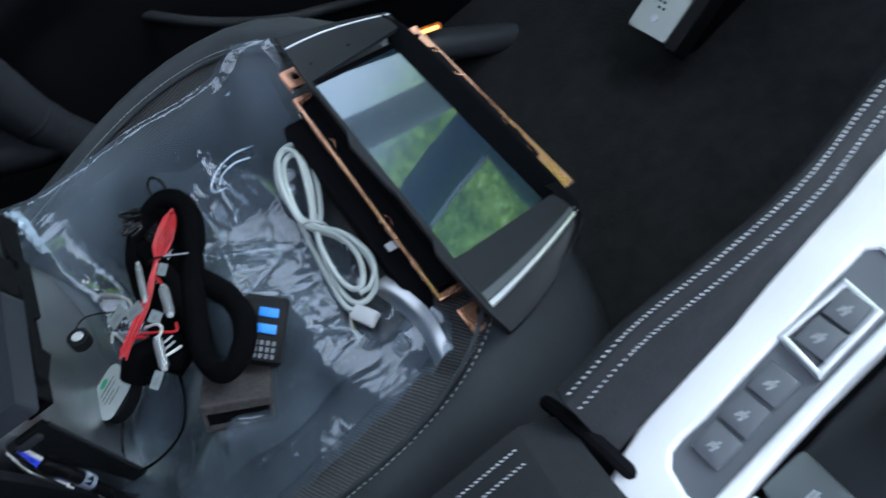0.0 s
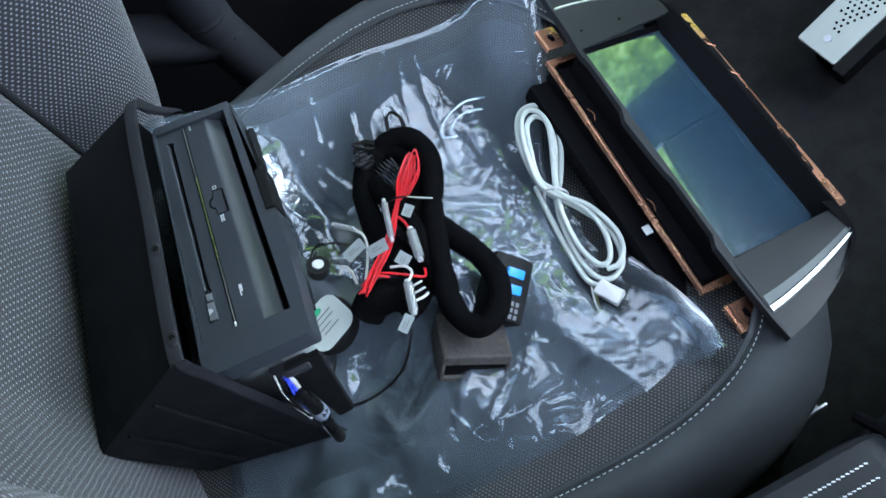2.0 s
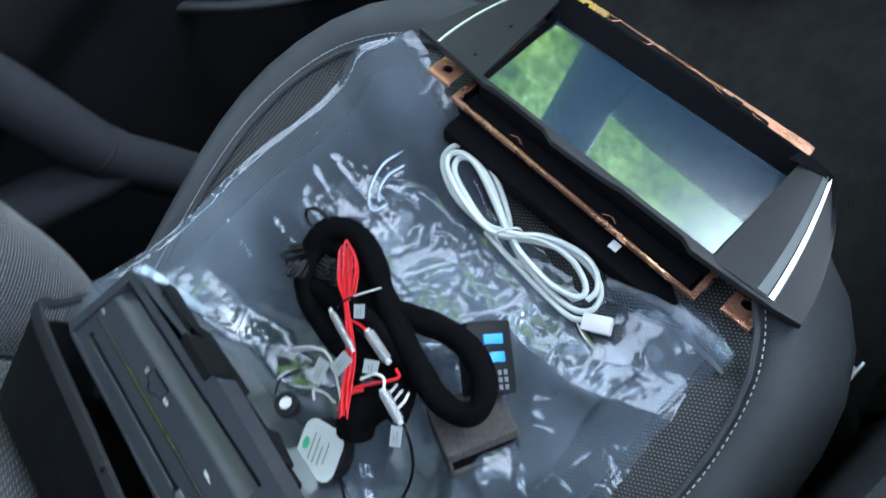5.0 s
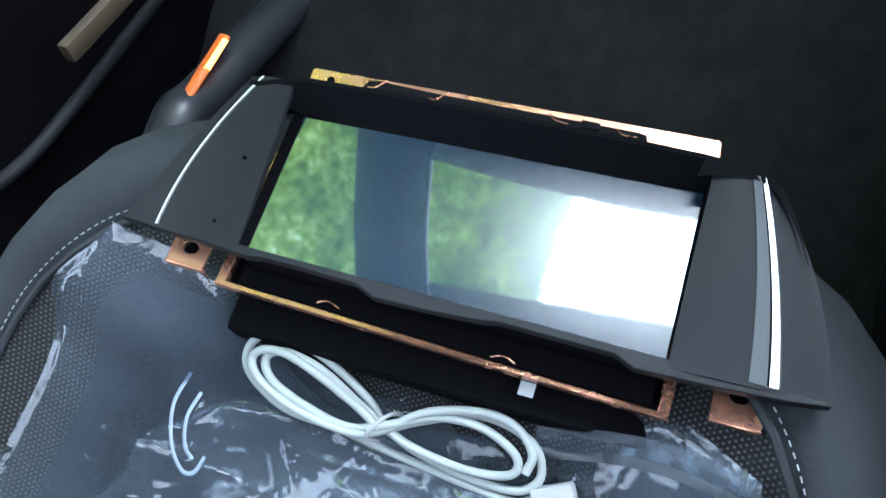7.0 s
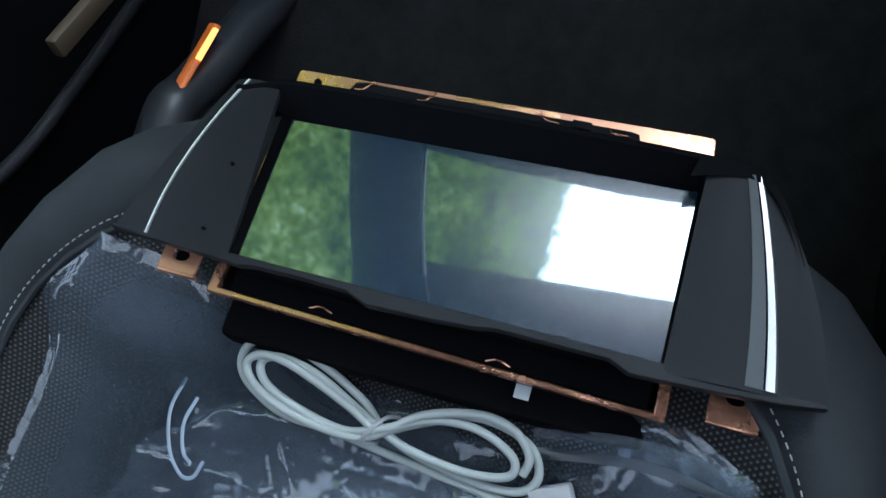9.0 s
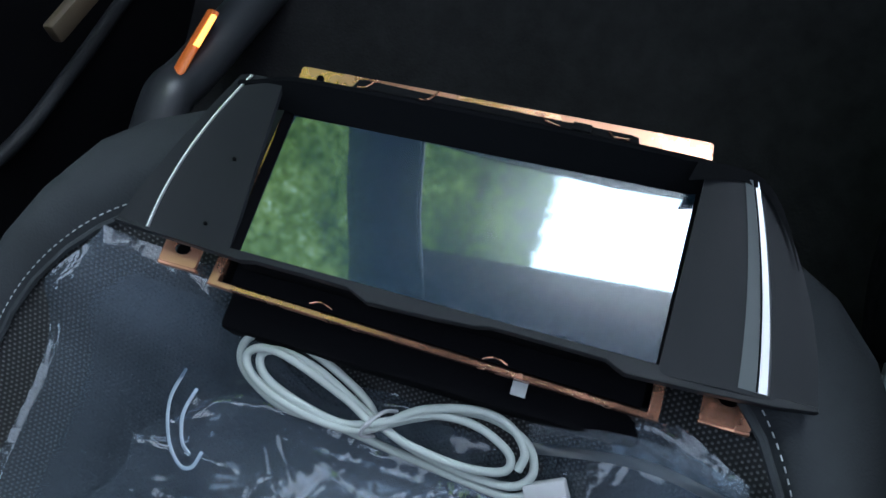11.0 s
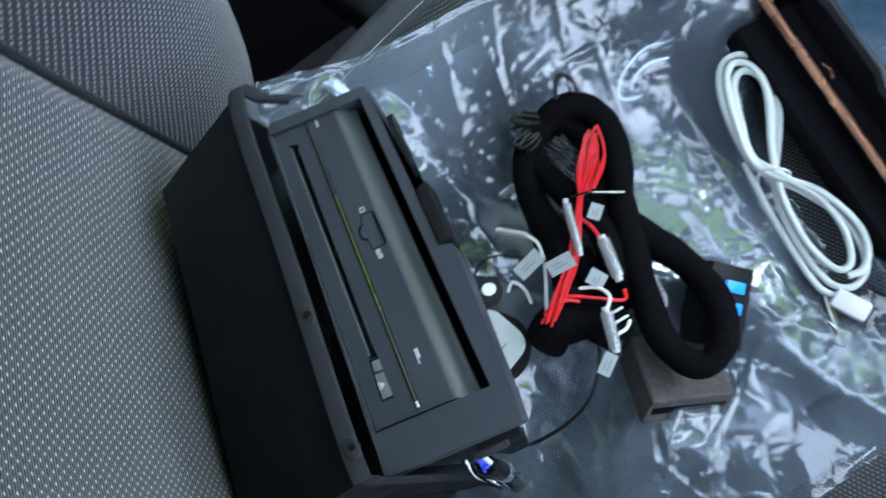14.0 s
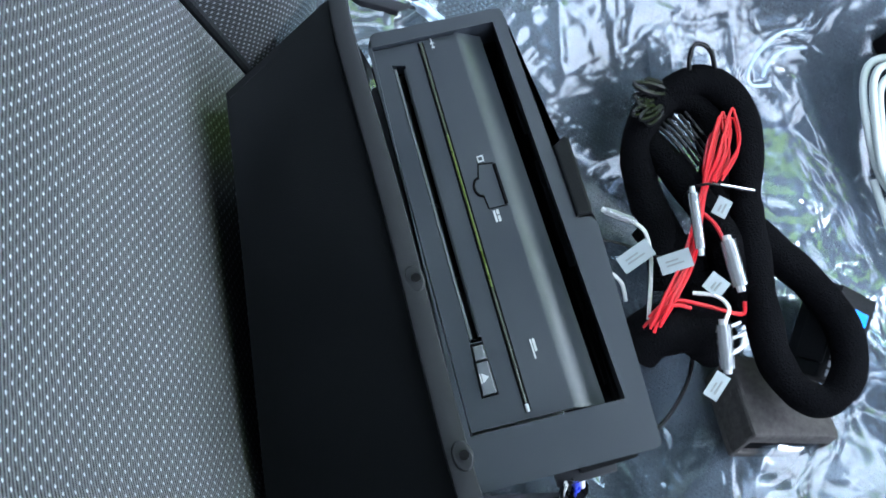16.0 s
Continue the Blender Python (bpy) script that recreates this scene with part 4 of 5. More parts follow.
def bag_place(u, v):
    a, b = bag_edges(u)
    p = a.lerp(b, v)
    p.x += 0.012 * math.sin(7 * v) * u
    p.z = bag_z(p.x, p.y)
    p.z += 0.020 * smooth(-0.115, -0.150, p.x) * smooth(0.12, 0.17, p.y) * smooth(0.30, 0.25, p.y)
    k = smooth(0.70, 1.0, u) * smooth(0.45, 1.0, v)
    p.z += 0.012 * k + 0.026 * smooth(0.80, 1.0, u) * smooth(0.62, 1.0, v)
    p.x -= 0.032 * smooth(0.75, 1.0, u) * smooth(0.12, 0.28, v) * smooth(0.85, 0.62, v)
    p.z += 0.02 * smooth(0.25, 0.05, u) * smooth(0.5, 0.9, v)
    p.z += 0.012 * smooth(0.90, 1.0, u) * smooth(0.12, 0.0, v)
    edge = min(u, 1 - u, v, 1 - v)
    p.z -= 0.003 * smooth(0.02, 0.0, edge)
    return p


bag = thing("plastic_bag", pose(-0.05, 0.13, 0.0), "large crumpled clear plastic bag laid flat over the seat", "plastic bag")


def in_bag(ob):
    ob.matrix_world = Matrix.Identity(4)
    ob.parent = bag
    ob.matrix_parent_inverse = bag.matrix_world.inverted()
    return ob


in_bag(part("bag_sheet", sheet(170, 150, bag_place), M["bag"], label="clear wrinkled plastic film"))


def top_place(u, v):
    p = bag_place(0.03 + 0.93 * u, 0.03 + 0.90 * v)
    edge = min(u, 1 - u, v, 1 - v)
    p.z += 0.0015 + smooth(0, 0.1, edge) * (0.001 + level(p.x, p.y) * at(HIGH, p.x, p.y))
    return p


in_bag(part("bag_top_sheet", sheet(150, 130, top_place), M["bag"], label="clear wrinkled plastic film"))


def inner_place(u, v):
    x = -0.10 + 0.152 * u + 0.062 * v * (1 - u) - 0.012 * u * smooth(0.9, 1.0, v)
    y = -0.032 + 0.277 * v - 0.030 * u * u * v + 0.003 * math.sin(11 * u)
    edge = min(u, 1 - u, v, 1 - v)
    z = bag_z(x, y) + 0.006 + smooth(0, 0.12, edge) * (0.003 + (0.4 + 0.6 * level(x, y)) * at(INNER, x, y))
    return x, y, z


in_bag(part("inner_bag", sheet(130, 150, inner_place), M["inner_bag"], label="smaller crinkled clear bag with heat-sealed edges"))



def flap_place(u, v):
    p = Vector((-0.160, 0.304, 0.084)).lerp(Vector((-0.134, 0.222, 0.088)), u)
    jag = 0.0035 * abs((5 * u + v) % 1 - 0.5) + 0.003 * abs((3 * u - 2 * v + 0.3) % 1 - 0.5)
    return p + Vector((0.011 * v * (1 - 0.5 * u), 0.003 * math.sin(6 * u), 0.004 * math.sin(math.pi * v) - 0.005 * v + jag))


# the fold's bright highlight is put into its white colour
in_bag(part("bag_flap", sheet(60, 16, flap_place), M["bag_white"], label="folded edge of the bag, its highlight put into white film"))


def fold_place(u, v):
    x, y = -0.285 + 0.135 * u, -0.072 + 0.055 * v + 0.012 * (1 - u)
    return x, y, bag_z(x, y) + 0.006 + 0.9 * at(INNER, x + 0.20, y + 0.10) + 0.004 * math.sin(9 * u + 3 * v)


in_bag(part("bag_fold", sheet(60, 30, fold_place), M["inner_bag"], label="crinkled fold of the bag beside the housing"))
HEM = spline([(0.087, 0.027, 0.012), (0.098, -0.012, 0.020), (0.1025, -0.045, 0.031), (0.1005, -0.078, 0.040)], 10)


def tab_place(u, v):
    k = min(u * (len(HEM) - 1), len(HEM) - 1.001)
    p = HEM[int(k)].lerp(HEM[int(k) + 1], k - int(k))
    return p + Vector((-0.016 * v, -0.002 * v, 0.003 * math.sin(math.pi * v) - 0.004 * v + 0.001 * math.sin(9 * u)))


in_bag(part("bag_tab", sheet(30, 10, tab_place), M["hem"], label="folded hem at the bag's mouth"))

for pts in ([(0.058, 0.219, 0.030), (0.040, 0.221, 0.036), (0.021, 0.214, 0.040), (0.009, 0.204, 0.040), (0.009, 0.197, 0.038), (0.019, 0.193, 0.037)], [(0.050, 0.208, 0.032), (0.036, 0.210, 0.037), (0.022, 0.205, 0.040), (0.016, 0.199, 0.039)]):
    # sealed folds whose glints are painted in as white
    in_bag(part("white_fold", tube(pts, 0.0012, 8, flat=0.5), M["bag_white"], label="sealed fold of the bag, its glints put into white film"))

# ---- display unit ----
# local axes: x along the screen, y from its lower edge to the hood, z out of the glass
DC, DX, DY = Vector((0.1394, 0.0734, 0.0601)), Vector((0.0082, -0.9912, -0.1321)), Vector((0.9194, 0.0594, -0.3889))
DZ = DX.cross(DY)
dm = Matrix((DX, DY, DZ)).transposed().to_4x4()
dm.translation = DC
display = thing("display_unit", dm, "dark grey car dashboard display with chrome side strips on copper plate", "car display")


def top_y(x):
    """Height of the hood's rim, which bows a little and drops towards its ends."""
    return 0.0925 + 0.024 * x - 0.006 * smooth(0.10, 0.135, abs(x)) - 0.002 * (x / 0.13) ** 2


def side_x(y, side):
    """Half width of the bezel at a height, on either side."""
    t = y / 0.093
    return 0.170 - 0.012 * t - 0.029 * t * t if side > 0 else 0.171 - 0.033 * t - 0.010 * t * t


def strip_x(y, side):
    t = y / 0.093
    return 0.1465 - 0.0127 * t - 0.0108 * t * t if side > 0 else 0.1515 - 0.0034 * t - 0.028 * t * t


def wing_z(u, y):
    return 0.0012 + 0.155 * max(0, y) + 0.0012 * math.sin(math.pi * min(1, u * 1.3)) - 0.0022 * smooth(0.72, 1.0, u)


def wing_place(side):
    def place(u, v):
        y1 = 0.0905 if side > 0 else 0.0868
        y = -0.0015 + (y1 + 0.0015) * v
        inner = 0.1025 if side > 0 else 0.1065 + 0.001 * v
        outer = side_x(y, side)
        return side * (inner + (outer - inner) * u), y - 0.0012 * (1 - v) * (1 - u) * 2, wing_z(u, y)
    return place


def flip(bm):
    bmesh.ops.recalc_face_normals(bm, faces=bm.faces[:])
    for f in bm.faces:
        if f.normal.z < 0:
            f.normal_flip()
    return bm


def thick(bm, depth):
    """A shell of that thickness from an open sheet whose normals point outwards."""
    bm.normal_update()
    ext = bmesh.ops.extrude_face_region(bm, geom=bm.faces[:])
    for v in ext["geom"]:
        if isinstance(v, bmesh.types.BMVert):
            v.co.z -= depth
    bmesh.ops.recalc_face_normals(bm, faces=bm.faces[:])
    return bm


part("display_glass", box(-0.1045, 0.1025, -0.0005, 0.092, -0.004, 0.0, 0.0004), M["display"], display, "glossy dark touch screen", smooth=False)
part("glass_border", prism([(-0.1070, 0.0), (-0.1018, 0.0), (-0.1018, 0.088), (-0.1080, 0.088)], -0.003, 0.0006), M["void"], display, "black border of the glass")
part("glass_border", prism([(0.1012, 0.0), (0.1030, 0.0), (0.1030, 0.090), (0.1012, 0.090)], -0.003, 0.0006), M["void"], display)
lip = [(-0.1715, -0.0013), (-0.1416, -0.0028), (-0.1114, -0.0040), (-0.1003, -0.0047), (-0.0931, -0.0033), (-0.0680, -0.0031), (-0.0435, -0.0036), (-0.0328, -0.0080), (0.0, -0.0066), (0.0196, -0.0052), (0.0269, -0.0036), (0.0798, -0.0038), (0.0890, -0.0080), (0.1209, -0.0066), (0.1532, -0.0044), (0.1705, -0.0018), (0.1698, 0.0003), (-0.1708, 0.0003)]
part("lower_lip", prism(lip, -0.0045, 0.0014, 0.0006), M["bezel"], display, "charcoal lower edge of the surround")

for sg in (1, -1):
    wing = part("bezel_wing", thick(flip(sheet(28, 28, wing_place(sg))), 0.0035), M["bezel"], display, "satin charcoal side panel")
    strip = bmesh.new()
    rows = []
    top = 0.0895 if sg > 0 else 0.0862
    for v in (i / 24 for i in range(25)):
        y = -0.0008 + (top + 0.0008) * v
        wide = 0.0030 - 0.0014 * v if sg > 0 else 0.0008
        u = (strip_x(y, sg) - 0.1025) / (side_x(y, sg) - 0.1025)
        rows.append([strip.verts.new((sg * (strip_x(y, sg) + d * wide), y, wing_z(u, y) + h)) for d, h in ((-1, 0.0002), (-0.6, 0.0013), (0.6, 0.0013), (1, 0.0002))])
    for a, b in zip(rows, rows[1:]):
        for i in range(3):
            strip.faces.new((a[i], a[i + 1], b[i + 1], b[i]))
    part("chrome_strip", flip(strip), M["chrome"], display, "bright chrome strip")
    if sg > 0:
        for name, near, wide, m, lift in (("trim_inlay", 0.0030, lambda v: 0.0075 - 0.0040 * v, "inlay", 0.0008), ("inlay_gap", 0.0022, lambda v: 0.0008, "void", 0.0009)):
            band_bm = bmesh.new()
            rows = []
            for v in (i / 24 for i in range(25)):
                y = -0.0008 + 0.0903 * v
                u = (strip_x(y, 1) - 0.006 - 0.1025) / (side_x(y, 1) - 0.1025)
                x = strip_x(y, 1) - (near - 0.0014 * v)
                rows.append([band_bm.verts.new((x - d * wide(v), y, wing_z(u, y) + lift)) for d in (0, 1)])
            for a, b in zip(rows, rows[1:]):
                band_bm.faces.new((a[0], a[1], b[1], b[0]))
            part(name, flip(band_bm), M[m], display, "paler grey inlay beside the chrome" if m == "inlay" else "")


def hood_place(u, v):
    """From the glass up the inner face, over the rim and down behind it."""
    x = -0.130 + 0.259 * u
    end = smooth(0, 0.13, min(u, 1 - u))
    y1 = top_y(x)
    z1 = 0.0155 + 0.0025 * end
    y0 = 0.0800 + 0.034 * x + 0.004 * (1 - end)
    path = ((y0, 0.0002 + 0.012 * (1 - end)), (y0 + 0.35 * (y1 - y0), 0.4 * z1 + 0.008 * (1 - end)), (y1 - 0.0018, z1 - 0.0006), (y1, z1), (y1 + 0.0012, z1 - 0.0012), (y1 + 0.0030, z1 - 0.012), (y1 + 0.004, -0.022))
    k = min(v * 6, 5.999)
    i = int(k)
    a, b = path[i], path[i + 1]
    return x, a[0] + (b[0] - a[0]) * (k - i), a[1] + (b[1] - a[1]) * (k - i)


hood_bm = sheet(60, 24, hood_place)
bmesh.ops.recalc_face_normals(hood_bm, faces=hood_bm.faces[:])
part("hood", hood_bm, M["bezel_dark"], display, "deep dark hood along the top edge")
cap_line = spline([(0.098, 0.0930), (0.112, 0.0938), (0.124, 0.0925), (0.1335, 0.0862), (0.1425, 0.0725), (0.1505, 0.0550)], 10)


def cap_place(u, v):
    """The hood's rim runs out along the shoulder of the side panel."""
    k = min(u * (len(cap_line) - 1), len(cap_line) - 1.001)
    p = cap_line[int(k)].lerp(cap_line[int(k) + 1], k - int(k))
    w = 0.0105 * (1 - u) ** 1.3 + 0.0006
    z1 = 0.0180 - 0.0080 * u * u
    inward = Vector((-0.25 - 0.6 * u, -1 + 0.5 * u, 0)).normalized()
    z0 = wing_z(0.6, p.y) + 0.0010
    return p.x + inward.x * w * v, p.y + inward.y * w * v, z1 + (min(z0, z1) - z1) * v ** 0.8


part("hood_shoulder", flip(sheet(50, 6, cap_place)), M["bezel_dark"], display, "dark rim tapering out over the side panel")
for x, y in ((-0.1185, 0.0423), (-0.1222, 0.0080)):
    part("pin_hole", rod((x, y, wing_z(0.3, y) - 0.002), (x, y, wing_z(0.3, y) + 0.0012), 0.0009, 10), M["void"], display)
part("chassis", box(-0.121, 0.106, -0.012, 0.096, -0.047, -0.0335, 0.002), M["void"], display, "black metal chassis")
# juts out past the plate so its black gives the shade below
part("rear_case", box(-0.119, 0.105, -0.031, 0.088, -0.064, -0.0462, 0.003), M["void"], display, "near-black case behind the plate, standing in for the shade below it")
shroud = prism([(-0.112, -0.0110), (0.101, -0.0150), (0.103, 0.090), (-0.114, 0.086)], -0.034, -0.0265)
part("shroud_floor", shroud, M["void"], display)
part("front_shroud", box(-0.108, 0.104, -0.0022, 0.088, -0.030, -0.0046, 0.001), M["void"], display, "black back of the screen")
rim_out = [(-0.1255, -0.0142), (0.1100, -0.0189), (0.1112, 0.090), (-0.1222, 0.086)]
rim_in = [(-0.1200, -0.0112), (0.1045, -0.0158), (0.1050, 0.082), (-0.1172, 0.078)]
part("copper_rim", prism(rim_out, -0.0330, -0.0280, 0.0006, (rim_in,)), M["copper"], display, "copper coloured edge of the mounting plate")
strip_far = [(-0.1006, 0.0885), (0.1041, 0.0935), (0.1030, 0.1030), (0.1018, 0.1040), (-0.0995, 0.0975), (-0.1006, 0.0965)]
strip_bm = prism(strip_far, 0.0130, 0.0150, 0.0003)
for v in strip_bm.verts:
    v.co.z += 0.085 * (v.co.y - 0.0935)
part("copper_strip", strip_bm, M["copper"], display, "copper coloured mounting plate")
part("strip_stay", box(-0.095, 0.098, 0.0960, 0.0975, -0.034, 0.0128), M["void"], display)
part("strip_hole", rod((-0.0893, 0.0925, 0.0145), (-0.0893, 0.0925, 0.0154), 0.0020, 12), M["void"], display)
part("connector_cover", prism([(-0.0725, 0.089), (0.0712, 0.092), (0.0695, 0.0978), (0.066, 0.0985), (0.03, 0.0978), (0.0, 0.0972), (-0.03, 0.0966), (-0.064, 0.0966), (-0.0690, 0.0958)], 0.0151, 0.0168), M["plastic"], display, "black plastic cover on the plate")
part("cover_block", box(0.0385, 0.0475, 0.0945, 0.0985, 0.0166, 0.0182, 0.0004), M["plastic"], display)
for x, y, a in ((-0.0640, 0.0940, 40), (-0.0320, 0.0948, 40), (0.0275, 0.0962, -20), (0.0600, 0.0960, -10)):
    clip = part("spring_clip", tube([(-0.0050, 0.0012, 0.0), (-0.0015, -0.0010, 0.0006), (0.0055, 0.0004, 0.0002)], 0.00045, 6), M["copper"], display, "small copper spring clip")
    clip.matrix_local = pose(x, y, 0.0172, 0, 0, a)
for x, y in ((-0.062, -0.0100), (0.030, -0.0130)):
    part("spring_clip", tube([(x - 0.006, y, -0.0262), (x, y + 0.0016, -0.0245), (x + 0.006, y, -0.0260)], 0.0005, 6), M["copper"], display, "small copper spring clip")


def ear(x0, x1, y0, y1, hx, hy, z):
    """A folded sheet-metal ear with a slot."""
    slot = [(hx + 0.0046 * math.cos(a), hy + 0.0034 * math.sin(a)) for a in (2 * math.pi * i / 16 for i in range(16))]
    part("bracket", prism(round_rect(x0, x1, y0, y1, 0.002), z - 0.0016, z, 0.0004, (slot,)), M["copper"], display, "copper coloured mounting ear with a slot")
    part("bracket_fold", box(x0, x1, y0 - 0.0012, y0 + 0.0006, z - 0.005, z - 0.0004, 0.0005), M["copper"], display)
    # near-black plug under the slot, added to make the hole dark
    part("slot_shade", rod((hx, hy, z - 0.012), (hx, hy, z - 0.003), 0.0042, 12), M["void"], display)


ear(0.1262, 0.1492, -0.0140, 0.0065, 0.1375, -0.0012, -0.0210)
ear(-0.1525, -0.1310, -0.0105, 0.0065, -0.1420, -0.0012, -0.0210)
part("label_flag", box(0.040, 0.0475, -0.024, -0.0170, -0.0385, -0.0378), M["paper"], display, "small pale paper flag")

# ---- radio with its housing ----
radio = thing("car_radio", pose(-0.218, 0.041, -0.0015, 0, 0, -5.0), "black car radio standing face up in a plastic housing", "car radio")
# local axes: x across the face towards the bag, y along it, z up to the face
fz = 0.164
outer = [(0.0036, 0.0006), (0.0770, -0.0016), (0.0792, -0.0010), (0.0800, 0.0012), (0.0845, 0.0930), (0.0840, 0.0965), (0.0825, 0.0985), (0.0775, 0.0995), (0.0763, 0.1340), (0.0748, 0.2045), (0.0735, 0.2068), (0.0145, 0.2140), (0.0122, 0.2125), (0.0026, 0.0030)]
well = [(0.0060, 0.0237), (0.0716, 0.0207), (0.0692, 0.2008), (0.0102, 0.2074)]
frame_bm = bmesh.new()
ring_out, ring_in = ([frame_bm.verts.new((x, y, fz)) for x, y in ring] for ring in (outer, well))
for a, b, i in ((0, 2, 0), (2, 10, 1), (10, 12, 2), (12, 14, 3)):
    frame_bm.faces.new([ring_out[k % 14] for k in range(a, b + 1)] + [ring_in[(i + 1) % 4], ring_in[i]])
bmesh.ops.triangulate(frame_bm, faces=frame_bm.faces[:])
part("face_surround", thick(flip(frame_bm), 0.020), M["faceplate"], radio, "charcoal plastic surround", smooth=False)
disc = [(0.0166, 0.0612), (0.0221, 0.0608), (0.0246, 0.1945), (0.0185, 0.1966)]
eject = [(0.0148, 0.0374), (0.0224, 0.0371), (0.0222, 0.0605), (0.0165, 0.0608)]
face = [(0.0066, 0.0250), (0.0506, 0.0230), (0.0506, 0.2023), (0.0108, 0.2066)]
part("faceplate", prism(face, fz - 0.012, fz - 0.0025, 0.0, (disc, eject)), M["faceplate"], radio, "matt charcoal front panel", smooth=False)
# bevelled lips along the disc slot
for a, b in (((0.0172, 0.063), (0.0190, 0.1945)), ((0.0216, 0.063), (0.0241, 0.1930))):
    part("slot_lip", rod((*a, fz - 0.0038), (*b, fz - 0.0038), 0.0011, 8), M["faceplate"], radio)


def scoop(u, v):
    x = 0.0504 + (0.0136 - 0.0018 * v) * u
    return x, 0.0208 + 0.0022 * (1 - u) + (0.1795 + 0.0005 * (1 - u)) * v, fz - 0.0025 - 0.0075 * smooth(0.0505, 0.0655, x)


part("face_scoop", thick(flip(sheet(30, 12, scoop)), 0.003), M["faceplate"], radio, "sloping lower half of the panel")
part("well_back", box(0.048, 0.0722, 0.2032, 0.2058, fz - 0.046, fz - 0.0205), M["plastic"], radio)
# near-black floor puts the scoop's deep shade into its colour
part("scoop_shade", box(0.0480, 0.0700, 0.0195, 0.2030, fz - 0.046, fz - 0.040), M["void"], radio)
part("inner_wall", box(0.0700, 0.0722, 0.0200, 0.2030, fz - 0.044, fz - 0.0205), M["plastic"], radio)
# the disc slot's shade is put into this floor's near black
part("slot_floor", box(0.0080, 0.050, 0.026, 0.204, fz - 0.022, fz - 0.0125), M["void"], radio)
part("slot_flap", rod((0.0190, 0.063, fz - 0.009), (0.0214, 0.193, fz - 0.009), 0.0012, 8), M["gloss_black"], radio)
part("eject_button", prism([(0.0156, 0.0384), (0.0217, 0.0381), (0.0218, 0.0520), (0.0166, 0.0523)], fz - 0.010, fz - 0.0016, 0.0006), M["button"], radio)
part("eject_cap", prism([(0.0168, 0.0532), (0.0218, 0.0529), (0.0218, 0.0592), (0.0172, 0.0595)], fz - 0.010, fz - 0.0016, 0.0006), M["button"], radio)
part("eject_icon", prism([(0.0176, 0.0432), (0.0176, 0.0476), (0.0206, 0.0454)], fz - 0.0016, fz - 0.0013), M["icon"], radio)
part("eject_icon", prism([(0.0166, 0.0432), (0.0166, 0.0476), (0.0172, 0.0476), (0.0172, 0.0432)], fz - 0.0016, fz - 0.0013), M["icon"], radio)


def guide(y):
    return 0.0321 + 0.0126 * (y - 0.0274), y, fz - 0.0023


part("light_line", tube([guide(y) for y in (0.082, 0.12, 0.155)], 0.00055, 8), M["line"], radio, "thin yellow-green light guide")
for y0, y1 in ((0.0280, 0.082), (0.155, 0.2025)):
    part("guide_end", rod(guide(y0), guide(y1), 0.0007, 8), M["guide"], radio, "clear end of the light guide")
groove = bmesh.new()
for d in (-0.0010, 0.0010):
    rod((0.0321 + d, 0.0270, fz - 0.0024), (0.0343 + d, 0.2030, fz - 0.0024), 0.0004, 5, bm=groove)
part("guide_groove", groove, M["void"], radio)
part("guide_tip", rod(guide(0.0268), guide(0.0300), 0.0009, 8), M["icon"], radio)
card = bmesh.new()
for a, b, r in (((0.0418, 0.1159), (0.0413, 0.1222), 0.0003), ((0.0413, 0.1312), (0.0430, 0.1373), 0.0003), ((0.0430, 0.1373), (0.0498, 0.1359), 0.0003), ((0.0499, 0.1352), (0.0500, 0.1158), 0.0009), ((0.0500, 0.1153), (0.0418, 0.1159), 0.0003)):
    rod((*a, fz - 0.0024), (*b, fz - 0.0024), r, 5, bm=card)
part("card_door", card, M["void"], radio, "outline of the memory card door")
part("card_notch", tube([(0.0413, 0.1312, fz - 0.0024), (0.0392, 0.1300, fz - 0.0023), (0.0382, 0.1265, fz - 0.0022), (0.0392, 0.1235, fz - 0.0023), (0.0413, 0.1222, fz - 0.0024)], 0.0006, 6), M["void"], radio)
sd = bmesh.new()
for x0, x1, y0, y1 in ((0.0432, 0.0462, 0.1380, 0.1386), (0.0432, 0.0462, 0.1404, 0.1410), (0.0432, 0.0438, 0.1380, 0.1410), (0.0456, 0.0462, 0.1380, 0.1410)):
    box(x0, x1, y0, y1, fz - 0.0027, fz - 0.0022, bm=sd)
part("icon", sd, M["icon"], radio)
for rows_of in (((0.0430, 0.0440, 0.1090, 0.1145), (0.0444, 0.0456, 0.1090, 0.1118), (0.0444, 0.0456, 0.1124, 0.1145)), ((0.0413, 0.0420, 0.0470, 0.0555), (0.0423, 0.0434, 0.0500, 0.0555)), ((0.0392, 0.0397, 0.1985, 0.2035), (0.0385, 0.0405, 0.2008, 0.2014), (0.0388, 0.0402, 0.1985, 0.1996))):
    mark = bmesh.new()
    for x0, x1, y0, y1 in rows_of:
        box(x0, x1, y0, y1, fz - 0.0027, fz - 0.0022, bm=mark)
    part("icon", mark, M["icon"], radio)
part("radio_body", box(0.004, 0.046, 0.004, 0.198, 0.0, fz - 0.020, 0.002), M["steel"], radio, "bare metal radio case")
part("side_clip", prism([(0.0768, 0.1000), (0.0835, 0.0992), (0.0842, 0.1010), (0.0845, 0.1350), (0.0832, 0.1368), (0.0768, 0.1335)], fz - 0.018, fz + 0.002, 0.0012), M["plastic"], radio, "black plastic retaining tab")


